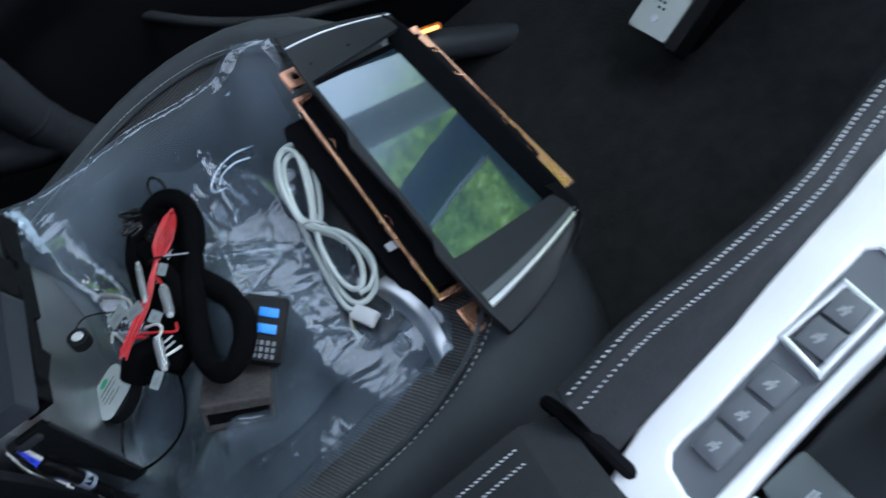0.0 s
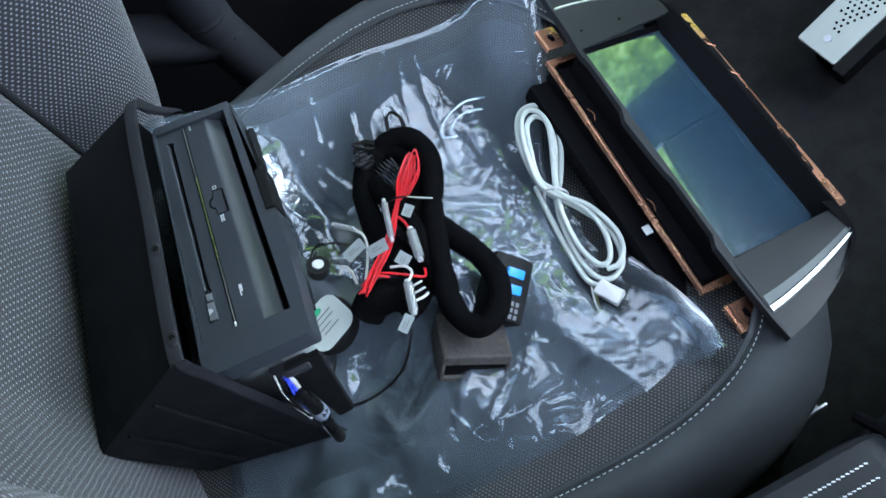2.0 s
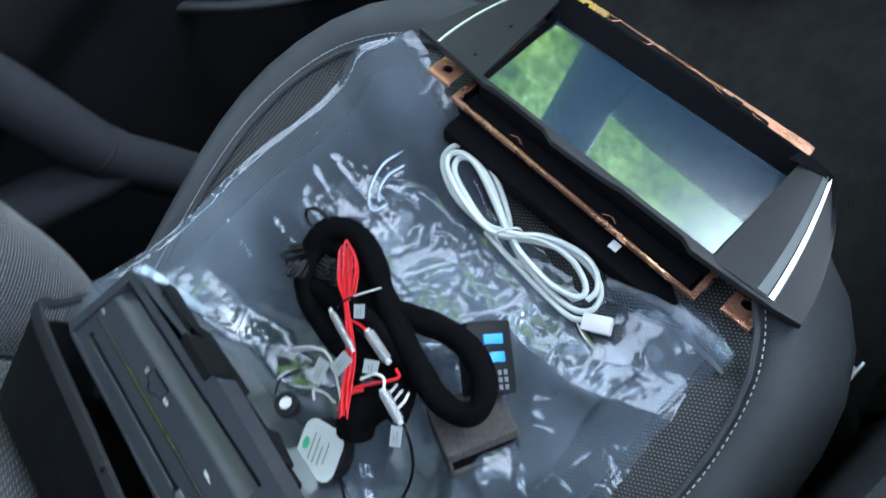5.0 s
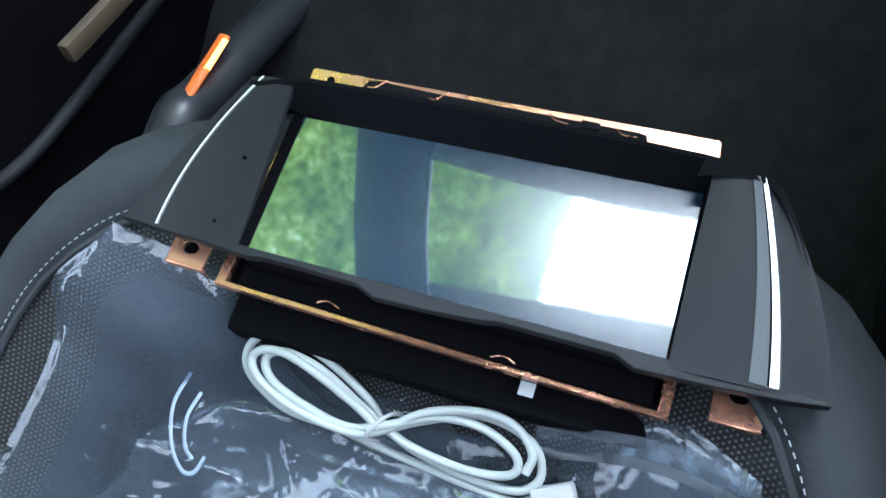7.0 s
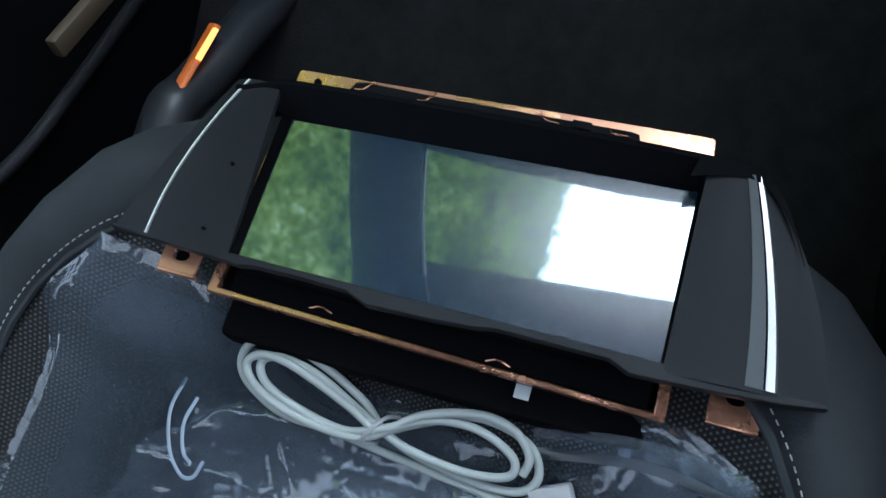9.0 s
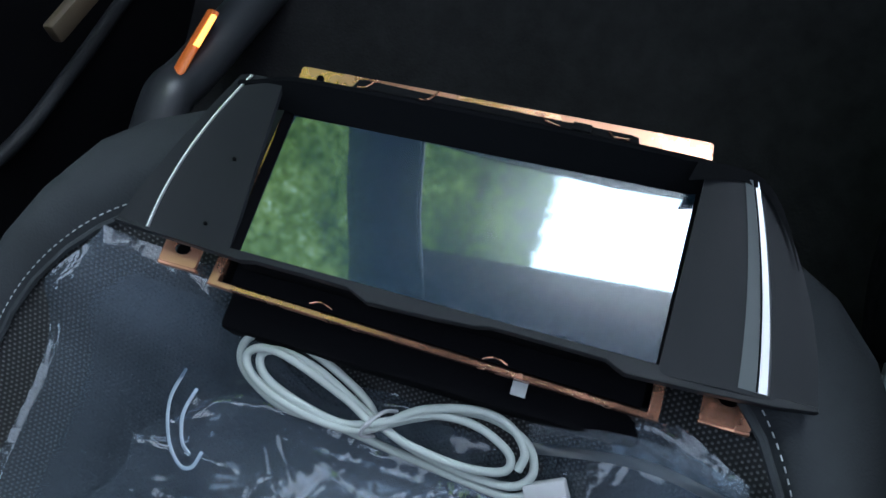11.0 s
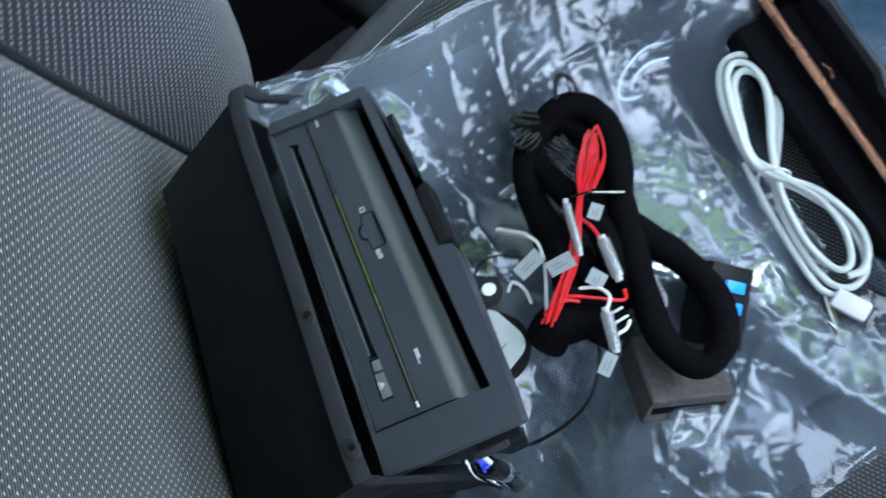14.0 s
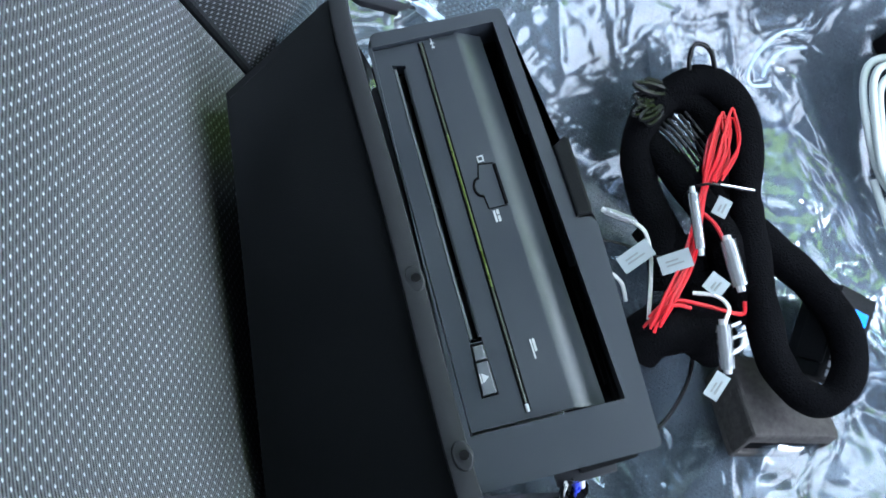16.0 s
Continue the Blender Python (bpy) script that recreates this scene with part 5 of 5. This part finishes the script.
def upright(points, x0, x1):
    """A plate with that outline in (y, z), from x0 to x1."""
    bm = prism(points, x0, x1)
    bmesh.ops.transform(bm, matrix=Matrix(((0, 0, 1, 0), (1, 0, 0, 0), (0, 1, 0, 0), (0, 0, 0, 1))), verts=bm.verts[:])
    FLAT.add(id(bm))
    return bm


part("side_skirt", upright([(0.030, fz - 0.036), (0.058, fz - 0.044), (0.062, fz - 0.034), (0.090, fz - 0.034), (0.094, fz - 0.042), (0.150, fz - 0.042), (0.154, fz - 0.034), (0.196, fz - 0.036), (0.198, fz - 0.030), (0.188, fz - 0.018), (0.150, fz - 0.018), (0.146, fz - 0.030), (0.138, fz - 0.030), (0.134, fz - 0.012), (0.082, fz - 0.012), (0.076, fz - 0.026), (0.032, fz - 0.026)], 0.068, 0.0785), M["plastic"], radio, "black plastic side with notches")
end_plate = prism([(0.046, fz - 0.030), (0.072, fz - 0.030), (0.052, 0.012), (0.040, 0.012)], 0.0, 0.004)
bmesh.ops.transform(end_plate, matrix=Matrix(((1, 0, 0, 0), (0, 0, -1, 0), (0, 1, 0, 0), (0, 0, 0, 1))), verts=end_plate.verts[:])
part("end_plate", end_plate, M["plastic"], radio, "black end plate")
part("plate_edge", rod((0.072, -0.002, fz - 0.035), (0.053, -0.002, 0.012), 0.0012, 8), M["rim"], radio)
part("lower_ledge", box(0.034, 0.062, -0.0075, 0.004, fz - 0.040, fz - 0.034, 0.001), M["rim"], radio, "dark ledge under the surround")

housing = thing("radio_housing", pose(-0.225, 0.05, 0.0), "large black plastic trim housing leaning on the backrest", "trim housing")


def hp(*p):
    return Vector(p) - Vector((-0.225, 0.05, 0.0))


HB, HF, HA, HD, HE = hp(-0.198, 0.270, 0.177), hp(-0.2185, 0.041, 0.198), hp(-0.257, 0.246, 0.176), hp(-0.318, 0.050, 0.124), hp(-0.186, 0.020, 0.010)


def shell(corners, thick, n=10, sag=0.0):
    """A thin curved wall between four corners."""
    a, b, c, d = corners
    nrm = (b - a).cross(d - a).normalized()
    out = bmesh.new()
    for k in (0, 1):
        g = [[out.verts.new(a.lerp(b, i / n).lerp(d.lerp(c, i / n), j / n) + nrm * (sag * math.sin(math.pi * i / n) * math.sin(math.pi * j / n) - k * thick)) for j in range(n + 1)] for i in range(n + 1)]
        for i in range(n):
            for j in range(n):
                q = (g[i][j], g[i + 1][j], g[i + 1][j + 1], g[i][j + 1])
                out.faces.new(q if not k else q[::-1])
        if k:
            ring = lambda t: [t[i][0] for i in range(n + 1)] + [t[n][j] for j in range(1, n + 1)] + [t[i][n] for i in reversed(range(n))] + [t[0][j] for j in reversed(range(1, n))]
            r0, r1 = ring(first), ring(g)
            for i in range(len(r0)):
                out.faces.new((r0[i], r0[(i + 1) % len(r0)], r1[(i + 1) % len(r0)], r1[i]))
        first = g
    bmesh.ops.recalc_face_normals(out, faces=out.faces[:])
    return out


part("top_wall", shell((HF, HB, HA, HD), 0.003, sag=0.004), M["housing"], housing, "smooth matt black wall")
HD2 = hp(-0.296, 0.050, 0.004)
part("end_wall", shell((HE, HF, HD, HD2), 0.003), M["housing"], housing, "ribbed black end wall")
HB2, HA2 = hp(-0.19, 0.275, 0.0), hp(-0.27, 0.27, 0.0)
part("far_end_wall", shell((HB, HB2, HA2, HA), 0.003), M["housing"], housing)
part("back_wall", shell((HA, HA2, HD2, HD), 0.003), M["housing"], housing)
def ribbon(line, width, thick, down):
    """A flat strip along a line, with a small rolled outer edge."""
    bm = bmesh.new()
    rows = []
    for i, c in enumerate(line):
        rows.append([bm.verts.new(c + o) for o in (Vector((-0.001, 0, -0.003)), Vector((0, 0, 0.0006)), Vector((0.0012, 0, 0.001)), Vector((width, 0, 0.001 - down)), Vector((width, 0, 0.001 - down - thick)))])
    for a, b in zip(rows, rows[1:]):
        for k in range(4):
            bm.faces.new((a[k], a[k + 1], b[k + 1], b[k]))
    bmesh.ops.recalc_face_normals(bm, faces=bm.faces[:])
    return bm


edge = spline([HB + Vector((0.028, -0.010, -0.018)), HB + Vector((0.014, -0.004, -0.008)), HB, HB.lerp(HF, 0.5) + Vector((0, 0, 0.003)), HF + Vector((0, 0.012, 0.001)), HF + Vector((0.001, 0.0, -0.004)), HF.lerp(HE, 0.15), HF.lerp(HE, 0.55), HE], 8)
part("flange", ribbon(edge, 0.0085, 0.004, 0.0015), M["rim"], housing, "flat rim of the housing")
for k in (0.62, 0.93):
    p = HB.lerp(HF, k) + Vector((0.0050, 0, 0.0016))
    boss = prism([(0.0040 * math.cos(a), 0.0058 * math.sin(a)) for a in (2 * math.pi * i / 20 for i in range(20))], 0.0, 0.0024, 0.0008)
    part("screw_boss", boss, M["rim"], housing).matrix_local = Matrix.Translation(p)
    part("screw", rod((0, 0, 0), (0, 0, 0.0010), 0.0019, 10), M["gloss_black"], housing).matrix_local = Matrix.Translation(p + Vector((0.0008, 0, 0.0022)))
for k in (0.35, 0.7):
    part("rib", rod(HF.lerp(HD, k) + Vector((0, -0.001, -0.01)), HE.lerp(HD2, k) + Vector((0, -0.001, 0.01)), 0.0018, 6), M["housing"], housing)

# wires and plugs at the housing's open end
plugs = thing("radio_wiring", pose(-0.18, 0.02, 0.03), "bundle of radio plugs with blue and white wires", "wiring")
for a, b, m, r in (((0.004, 0.012, 0.098), (0.003, 0.006, 0.078), "wire_blue", 0.002), ((0.007, 0.012, 0.098), (0.006, 0.007, 0.080), "wire_white", 0.0016), ((0.003, 0.007, 0.080), (0.002, 0.002, 0.034), "wire_black", 0.0058), ((0.002, 0.0032, 0.042), (0.001, 0.0022, 0.030), "wire_grey", 0.0064), ((0.001, 0.001, 0.030), (-0.003, -0.006, -0.010), "wire_black", 0.005), ((-0.004, -0.003, 0.018), (-0.006, -0.007, -0.008), "wire_white", 0.0014)):
    part("plug" if r > 0.004 else "wire", rod(a, b, r, 10), M[m], plugs)
wr = random.Random(9)
for i in range(7):
    a = Vector((-0.002 + 0.0016 * (i % 5), 0.011 + 0.001 * (i % 2), 0.100 + wr.uniform(-0.004, 0.004)))
    b = Vector((-0.004 + wr.uniform(0, 0.010), wr.uniform(-0.008, 0.004), wr.uniform(0.030, 0.060)))
    part("wire", tube([a, a.lerp(b, 0.45) + Vector((wr.uniform(-0.004, 0.003), wr.uniform(-0.003, 0.002), 0.002)), b], 0.0008, 6), M[("wire_black", "wire_white", "wire_black", "wire_black", "wire_blue")[i % 5]], plugs)

# ---- wiring harness ----
har = thing("wiring_harness", pose(-0.05, 0.12, 0.0), "coiled black fleece-wrapped wiring harness with a red wire bundle", "wiring harness")


def in_har(ob):
    ob.matrix_world = Matrix.Identity(4)
    ob.parent = har
    ob.matrix_parent_inverse = har.matrix_world.inverted()
    return ob


LOOM = "thick black fleece-wrapped loom"
in_har(part("outer_loop", tube([(-0.058, 0.196, 0.052), (-0.043, 0.204, 0.062), (-0.024, 0.202, 0.063), (-0.013, 0.184, 0.060), (-0.017, 0.161, 0.057), (-0.030, 0.134, 0.056), (-0.040, 0.105, 0.058), (-0.049, 0.075, 0.058), (-0.055, 0.048, 0.057), (-0.051, 0.027, 0.058), (-0.039, 0.019, 0.059), (-0.023, 0.029, 0.058), (-0.015, 0.051, 0.055), (-0.018, 0.078, 0.050), (-0.026, 0.099, 0.048), (-0.033, 0.116, 0.050), (-0.042, 0.134, 0.044)], 0.0092, 16, wobble=0.2), M["fleece"], label=LOOM))
in_har(part("inner_loop", tube([(-0.088, 0.105, 0.044), (-0.081, 0.130, 0.052), (-0.078, 0.163, 0.055), (-0.070, 0.186, 0.058), (-0.053, 0.201, 0.060), (-0.037, 0.200, 0.058), (-0.029, 0.184, 0.054), (-0.034, 0.160, 0.050), (-0.045, 0.138, 0.050), (-0.052, 0.110, 0.050), (-0.058, 0.080, 0.048)], 0.0098, 16, wobble=0.2), M["fleece"], label=LOOM))
in_har(part("crossing_loop", tube([(-0.064, 0.182, 0.056), (-0.061, 0.168, 0.060), (-0.056, 0.145, 0.060), (-0.051, 0.118, 0.058), (-0.053, 0.092, 0.056), (-0.057, 0.070, 0.052)], 0.0090, 16, wobble=0.2), M["fleece"], label=LOOM))
in_har(part("stem", tube([(-0.080, 0.142, 0.046), (-0.076, 0.118, 0.046), (-0.070, 0.095, 0.042), (-0.070, 0.075, 0.038)], 0.0125, 16, wobble=0.22), M["fleece"], label=LOOM))
in_har(part("wrapped_end", tube([(-0.118, 0.080, 0.050), (-0.108, 0.084, 0.056), (-0.096, 0.082, 0.057), (-0.083, 0.076, 0.053), (-0.076, 0.064, 0.044)], 0.0135, 16, wobble=0.22), M["fleece"], label=LOOM))
rnd = random.Random(4)
for i in range(11):
    o = Vector((rnd.uniform(-0.0030, 0.0030), rnd.uniform(-0.0022, 0.0022), rnd.uniform(-0.002, 0.003)))
    k = rnd.uniform(-0.003, 0.003)
    in_har(part("red_wire", tube([Vector(q) + o * w for q, w in (((-0.109 + k, 0.087 - k, 0.073), 1.2), ((-0.094, 0.097, 0.073), 1.4), ((-0.075, 0.114, 0.071), 1.3), ((-0.053, 0.143, 0.071), 0.45), ((-0.043 + k, 0.158, 0.073), 1.3), ((-0.029 + 2 * k, 0.175 + k, 0.069), 1.4), ((-0.026 + k, 0.172 + k, 0.068), 1.6), ((-0.034 + 2 * k, 0.158, 0.070), 1.7), ((-0.046 + k, 0.146, 0.070), 1.2))], 0.0008, 6, 6), M["wire_red"]))
for pts in ([(-0.060, 0.135, 0.070), (-0.056, 0.124, 0.072), (-0.055, 0.114, 0.071)], [(-0.059, 0.080, 0.070), (-0.063, 0.075, 0.068), (-0.078, 0.085, 0.072), (-0.093, 0.094, 0.073), (-0.106, 0.090, 0.072)], [(-0.104, 0.088, 0.073), (-0.092, 0.099, 0.074), (-0.080, 0.105, 0.073)], [(-0.109, 0.086, 0.072), (-0.100, 0.092, 0.075), (-0.092, 0.091, 0.074), (-0.086, 0.087, 0.072)]):
    in_har(part("red_wire", tube(pts, 0.0011, 6), M["wire_red"]))
in_har(part("tie", tube([(-0.064, 0.144, 0.062), (-0.059, 0.146, 0.072), (-0.050, 0.144, 0.075), (-0.038, 0.139, 0.068), (-0.027, 0.133, 0.064)], 0.0008, 6), M["wire_black"], label="thin black twist tie"))
in_har(part("tie_end", tube([(-0.044, 0.142, 0.0725), (-0.036, 0.138, 0.069), (-0.027, 0.1335, 0.0655)], 0.0007, 6), M["steel"], label="bare end of the twist tie"))


def sleeve(a, b, r, tip=0.55):
    """A clear bullet-connector sleeve: a waisted tube with a metal pin showing inside."""
    a, b = Vector(a), Vector(b)
    ob = in_har(part("connector_sleeve", tube([a, a.lerp(b, 0.1), a.lerp(b, 0.5), a.lerp(b, 0.9), b], r, 12, 2), M["sleeve"], label="clear plastic bullet connector sleeve"))
    in_har(part("connector_pin", rod(a.lerp(b, -0.12), a.lerp(b, 1.12), r * tip, 8), M["white"], label="pale crimped connector"))
    return ob


sleeve((-0.062, 0.141, 0.083), (-0.070, 0.113, 0.079), 0.0027)
sleeve((-0.0545, 0.112, 0.0745), (-0.0585, 0.088, 0.0735), 0.0042)
sleeve((-0.0755, 0.073, 0.076), (-0.082, 0.052, 0.071), 0.0040)
sleeve((-0.106, 0.152, 0.075), (-0.094, 0.142, 0.070), 0.0025)
for pts in ([(-0.095, 0.143, 0.070), (-0.0900, 0.135, 0.067), (-0.0915, 0.124, 0.066), (-0.097, 0.111, 0.067), (-0.108, 0.090, 0.069)], [(-0.074, 0.074, 0.076), (-0.069, 0.080, 0.075), (-0.072, 0.088, 0.074), (-0.082, 0.094, 0.073)], [(-0.080, 0.058, 0.074), (-0.071, 0.059, 0.070), (-0.066, 0.063, 0.064)], [(-0.122, 0.118, 0.060), (-0.116, 0.121, 0.064), (-0.112, 0.114, 0.062), (-0.113, 0.105, 0.056)]):
    in_har(part("white_wire", tube(pts, 0.0011, 6), M["wire_white"]))
for y in (0.071, 0.065):
    in_har(part("spade_pin", box(-0.0795, -0.0655, y - 0.0008, y + 0.0008, 0.0705, 0.0715, 0.0003), M["white"], label="pale metal spade pin"))
for x, y, z, a, w, h in ((-0.101, 0.123, 0.073, 12, 0.019, 0.010), (-0.084, 0.112, 0.0765, -5, 0.017, 0.010), (-0.070, 0.093, 0.0755, 30, 0.010, 0.011), (-0.091, 0.046, 0.0720, 35, 0.014, 0.008), (-0.049, 0.130, 0.0735, 40, 0.010, 0.008)):
    t = in_har(part("wire_tag", box(-w / 2, w / 2, -h / 2, h / 2, 0, 0.0004), M["tag"], label="small pale printed wire tag"))
    t.matrix_world = pose(x, y, z, 12, -8, a)
    mk = part("print", bars(((-0.3 * w, 0.1 * w), (-0.3 * w, 0.25 * w)), 0.0009, 0.0022, z=0.0005), M["print"], t)
    mk.matrix_local = pose(0, 0.0015, 0)
for i in range(7):
    a = radians(-38 + 14 * i)
    root = Vector((-0.048 + 0.0012 * i, 0.200, 0.064 + 0.0010 * (i % 3)))
    out = Vector((-math.cos(a), math.sin(a) * 0.9, 0.30 + 0.10 * (i % 2)))
    side = Vector((-out.y, out.x, 0)) * 0.0028
    far = root + out * (0.019 + 0.002 * (i % 3))
    in_har(part("black_wire", tube([root, root.lerp(far, 0.6) + side, far + side * 0.4, far - side * 0.6, root.lerp(far, 0.5) - side, root], 0.0015, 6, 5), M["wire_black"], label="glossy black wire loop"))
in_har(part("black_wire", tube([(-0.032, 0.204, 0.066), (-0.029, 0.214, 0.075), (-0.023, 0.219, 0.078), (-0.017, 0.213, 0.075), (-0.018, 0.199, 0.066)], 0.0014, 8), M["wire_black"]))
for i in range(6):
    in_har(part("black_wire", tube([(-0.058 + 0.0035 * i, 0.190, 0.062), (-0.053 + 0.003 * i, 0.176, 0.062 + 0.001 * (i % 2)), (-0.048 + 0.003 * i, 0.160, 0.056)], 0.0011, 6), M["wire_black"]))
block = in_har(part("connector_block", box(-0.017, 0.017, -0.026, 0.026, -0.011, 0.011, 0.0015), M["plastic"], label="black multi-pin connector with blue inserts"))
block.matrix_world = pose(-0.0150, 0.0490, 0.0315, 8, 42, -36)
for y in (0.0125, -0.0005):
    part("blue_insert", box(-0.0055, 0.0095, y - 0.0036, y + 0.0036, 0.010, 0.0132, 0.0006), M["blue"], block, "bright blue insert")
part("latch", box(-0.0185, -0.0155, -0.018, 0.022, -0.004, 0.012, 0.001), M["plastic"], block)
for i in range(5):
    for j in range(3):
        part("pin_slot", box(-0.0105 + 0.0046 * i, -0.0078 + 0.0046 * i, -0.0235 + 0.0052 * j, -0.0200 + 0.0052 * j, 0.0106, 0.0116), M["button"], block)

# ---- foam block ----
foam = thing("foam_block", pose(-0.0665, 0.0180, 0.0120, -24, 24, -22), "dark grey foam block with a dark slot in its side", "foam block")


fm = prism(round_rect(-0.027, 0.027, -0.020, 0.028, 0.002), 0.018, 0.027, 0.002)
part("top", fm, M["foam"], foam)
part("base", prism(round_rect(-0.027, 0.027, -0.020, 0.028, 0.002), 0.0, 0.004, 0.001), M["foam"], foam)
# near-black filling gives the foam slot its shade
part("core", box(-0.024, 0.024, -0.017, 0.027, 0.004, 0.018), M["void"], foam)
for x in (-0.027, 0.024):
    part("side", box(x, x + 0.003, -0.020, 0.027, 0.003, 0.019, 0.0008), M["foam"], foam)

# ---- antenna puck ----
puck = thing("antenna", pose(-0.1500, 0.0965, 0.0270, -8, -6, 20), "round black antenna puck with a white printed label", "antenna")
part("body", prism([(0.024 * math.cos(a), 0.024 * math.sin(a)) for a in (2 * math.pi * i / 40 for i in range(40))], 0.0, 0.012, 0.002), M["plastic"], puck)
part("label", prism(round_rect(-0.0205, 0.0205, -0.0205, 0.0205, 0.011), 0.0121, 0.0125), M["paper"], puck, "white label with green mark")
part("label_mark", prism([(0.005 * math.cos(a), 0.0032 * math.sin(a) + 0.014) for a in (2 * math.pi * i / 20 for i in range(20))], 0.0125, 0.0128), M["green"], puck)
part("label_print", bars(((-0.010, 0.011), (-0.011, 0.010), (-0.011, 0.004), (-0.008, 0.009)), 0.0008, 0.0050, z=0.0126), M["print"], puck).matrix_local = pose(0, 0.008, 0)
lead = tagged(part("antenna_cable", tube([(-0.156, 0.076, 0.030), (-0.172, 0.050, 0.022), (-0.166, 0.034, 0.016), (-0.140, 0.032, 0.014), (-0.116, 0.038, 0.018), (-0.098, 0.052, 0.030), (-0.090, 0.064, 0.040)], 0.0013, 8), M["wire_black"]), "thin black antenna lead lying on the bag", "cable")
lens = thing("microphone", pose(-0.1290, 0.1180, 0.0900, 0, 22, 0), "small round black microphone with a pale face against the radio", "microphone")
part("body", rod((0, 0, -0.009), (0, 0, 0.0), 0.0088, 20), M["plastic"], lens)
part("face", prism([(0.0046 * math.cos(a), 0.0040 * math.sin(a)) for a in (2 * math.pi * i / 24 for i in range(24))], 0.0, 0.0014, 0.0004), M["white"], lens, "pale oval face")
tagged(part("microphone_cable", tube([(-0.134, 0.132, 0.084), (-0.124, 0.138, 0.082), (-0.112, 0.136, 0.076), (-0.100, 0.128, 0.071), (-0.086, 0.116, 0.066)], 0.0008, 8), M["wire_black"]), "thin black microphone lead", "cable")

# ---- white cable ----
cable = thing("usb_cable", pose(0.07, 0.1, 0.0), "white cable coiled and tied in a figure of eight", "cable")


def lay(points):
    """Lays the coil over the heaped bag: its far loop rides higher."""
    out = []
    for x, y, z in points:
        if y > 0.104:
            out.append((x - 0.008, 0.1035 + 0.90 * (y - 0.106), z + 0.004 + 0.022 * smooth(0.104, 0.17, y)))
        else:
            out.append((x - 0.006 + 0.004 * smooth(0.10, 0.03, y), y - 0.0015, z + 0.004 + 0.003 * smooth(0.06, 0.104, y)))
    return out


def in_cab(ob):
    ob.matrix_world = Matrix.Identity(4)
    ob.parent = cable
    ob.matrix_parent_inverse = cable.matrix_world.inverted()
    return ob


loopA = [(0.068, 0.104, 0.012), (0.082, 0.120, 0.012), (0.098, 0.148, 0.011), (0.1035, 0.175, 0.011), (0.096, 0.192, 0.010), (0.084, 0.194, 0.010), (0.074, 0.182, 0.010), (0.066, 0.158, 0.010), (0.064, 0.128, 0.012), (0.068, 0.108, 0.016), (0.078, 0.085, 0.014), (0.087, 0.056, 0.011), (0.081, 0.029, 0.010), (0.067, 0.020, 0.010), (0.056, 0.028, 0.010), (0.054, 0.052, 0.010), (0.060, 0.082, 0.011), (0.067, 0.102, 0.012)]
loopB = [(0.070, 0.103, 0.017), (0.079, 0.122, 0.016), (0.092, 0.146, 0.014), (0.096, 0.168, 0.013), (0.090, 0.180, 0.012), (0.080, 0.174, 0.012), (0.072, 0.152, 0.013), (0.066, 0.126, 0.016), (0.071, 0.103, 0.020), (0.082, 0.078, 0.017), (0.082, 0.054, 0.015), (0.073, 0.034, 0.014), (0.063, 0.034, 0.014), (0.059, 0.056, 0.014), (0.064, 0.086, 0.016), (0.070, 0.104, 0.016)]
in_cab(part("cable_loop", tube(lay(loopA), 0.0023, 10, 8), M["cable"]))
in_cab(part("cable_loop", tube(lay(loopB), 0.0023, 10, 8), M["cable"]))
in_cab(part("cable_loop", tube(lay([(0.061, 0.126, 0.009), (0.055, 0.090, 0.008), (0.050, 0.055, 0.008), (0.049, 0.030, 0.008), (0.056, 0.018, 0.009)]), 0.0023, 10), M["cable"]))
loopC = [(0.069, 0.104, 0.020), (0.080, 0.126, 0.018), (0.094, 0.158, 0.016), (0.095, 0.178, 0.015), (0.088, 0.188, 0.014), (0.078, 0.180, 0.014), (0.069, 0.155, 0.014), (0.064, 0.126, 0.018), (0.069, 0.106, 0.022), (0.084, 0.082, 0.019), (0.090, 0.054, 0.016), (0.086, 0.036, 0.014), (0.076, 0.026, 0.014), (0.066, 0.027, 0.014)]
in_cab(part("cable_loop", tube(lay(loopC), 0.0023, 10, 8), M["cable"]))
in_cab(part("tie", tube([(0.053, 0.106, 0.014), (0.056, 0.109, 0.026), (0.063, 0.106, 0.030), (0.071, 0.100, 0.024), (0.070, 0.097, 0.013)], 0.0011, 8), M["white"], label="clear twist tie"))
pl = in_cab(part("plug", box(-0.0065, 0.0065, -0.011, 0.011, -0.004, 0.004, 0.0015), M["white"], label="white moulded plug"))
pl.matrix_world = pose(0.0560, 0.0095, 0.0130, 0, 0, 28)
pc = in_cab(part("small_connector", box(-0.005, 0.005, -0.004, 0.004, -0.003, 0.003, 0.0006), M["white"], label="small white pin connector"))
pc.matrix_world = pose(0.041, -0.005, 0.009, 0, 0, 35)
for k, m in ((0, "wire_black"), (1, "wire_white"), (2, "line"), (3, "wire_black")):
    in_cab(part("wire", tube([(0.045 + 0.002 * k, 0.022, 0.011), (0.041 + 0.002 * k, 0.010, 0.013), (0.040 + 0.0015 * k, 0.0, 0.010)], 0.0008, 6), M[m]))
tagged(part("grit_speck", box(-0.003, 0.003, -0.0025, 0.0025, 0, 0.003, 0.001), M["plastic"]), "small black speck on the bag", "debris").matrix_world = pose(0, 0, 0.006)
tagged(part("grit_speck", box(-0.0025, 0.0025, -0.0025, 0.0025, 0, 0.003, 0.001), M["plastic"]), "small black speck on the bag", "debris").matrix_world = pose(0.038, 0.244, 0.012)
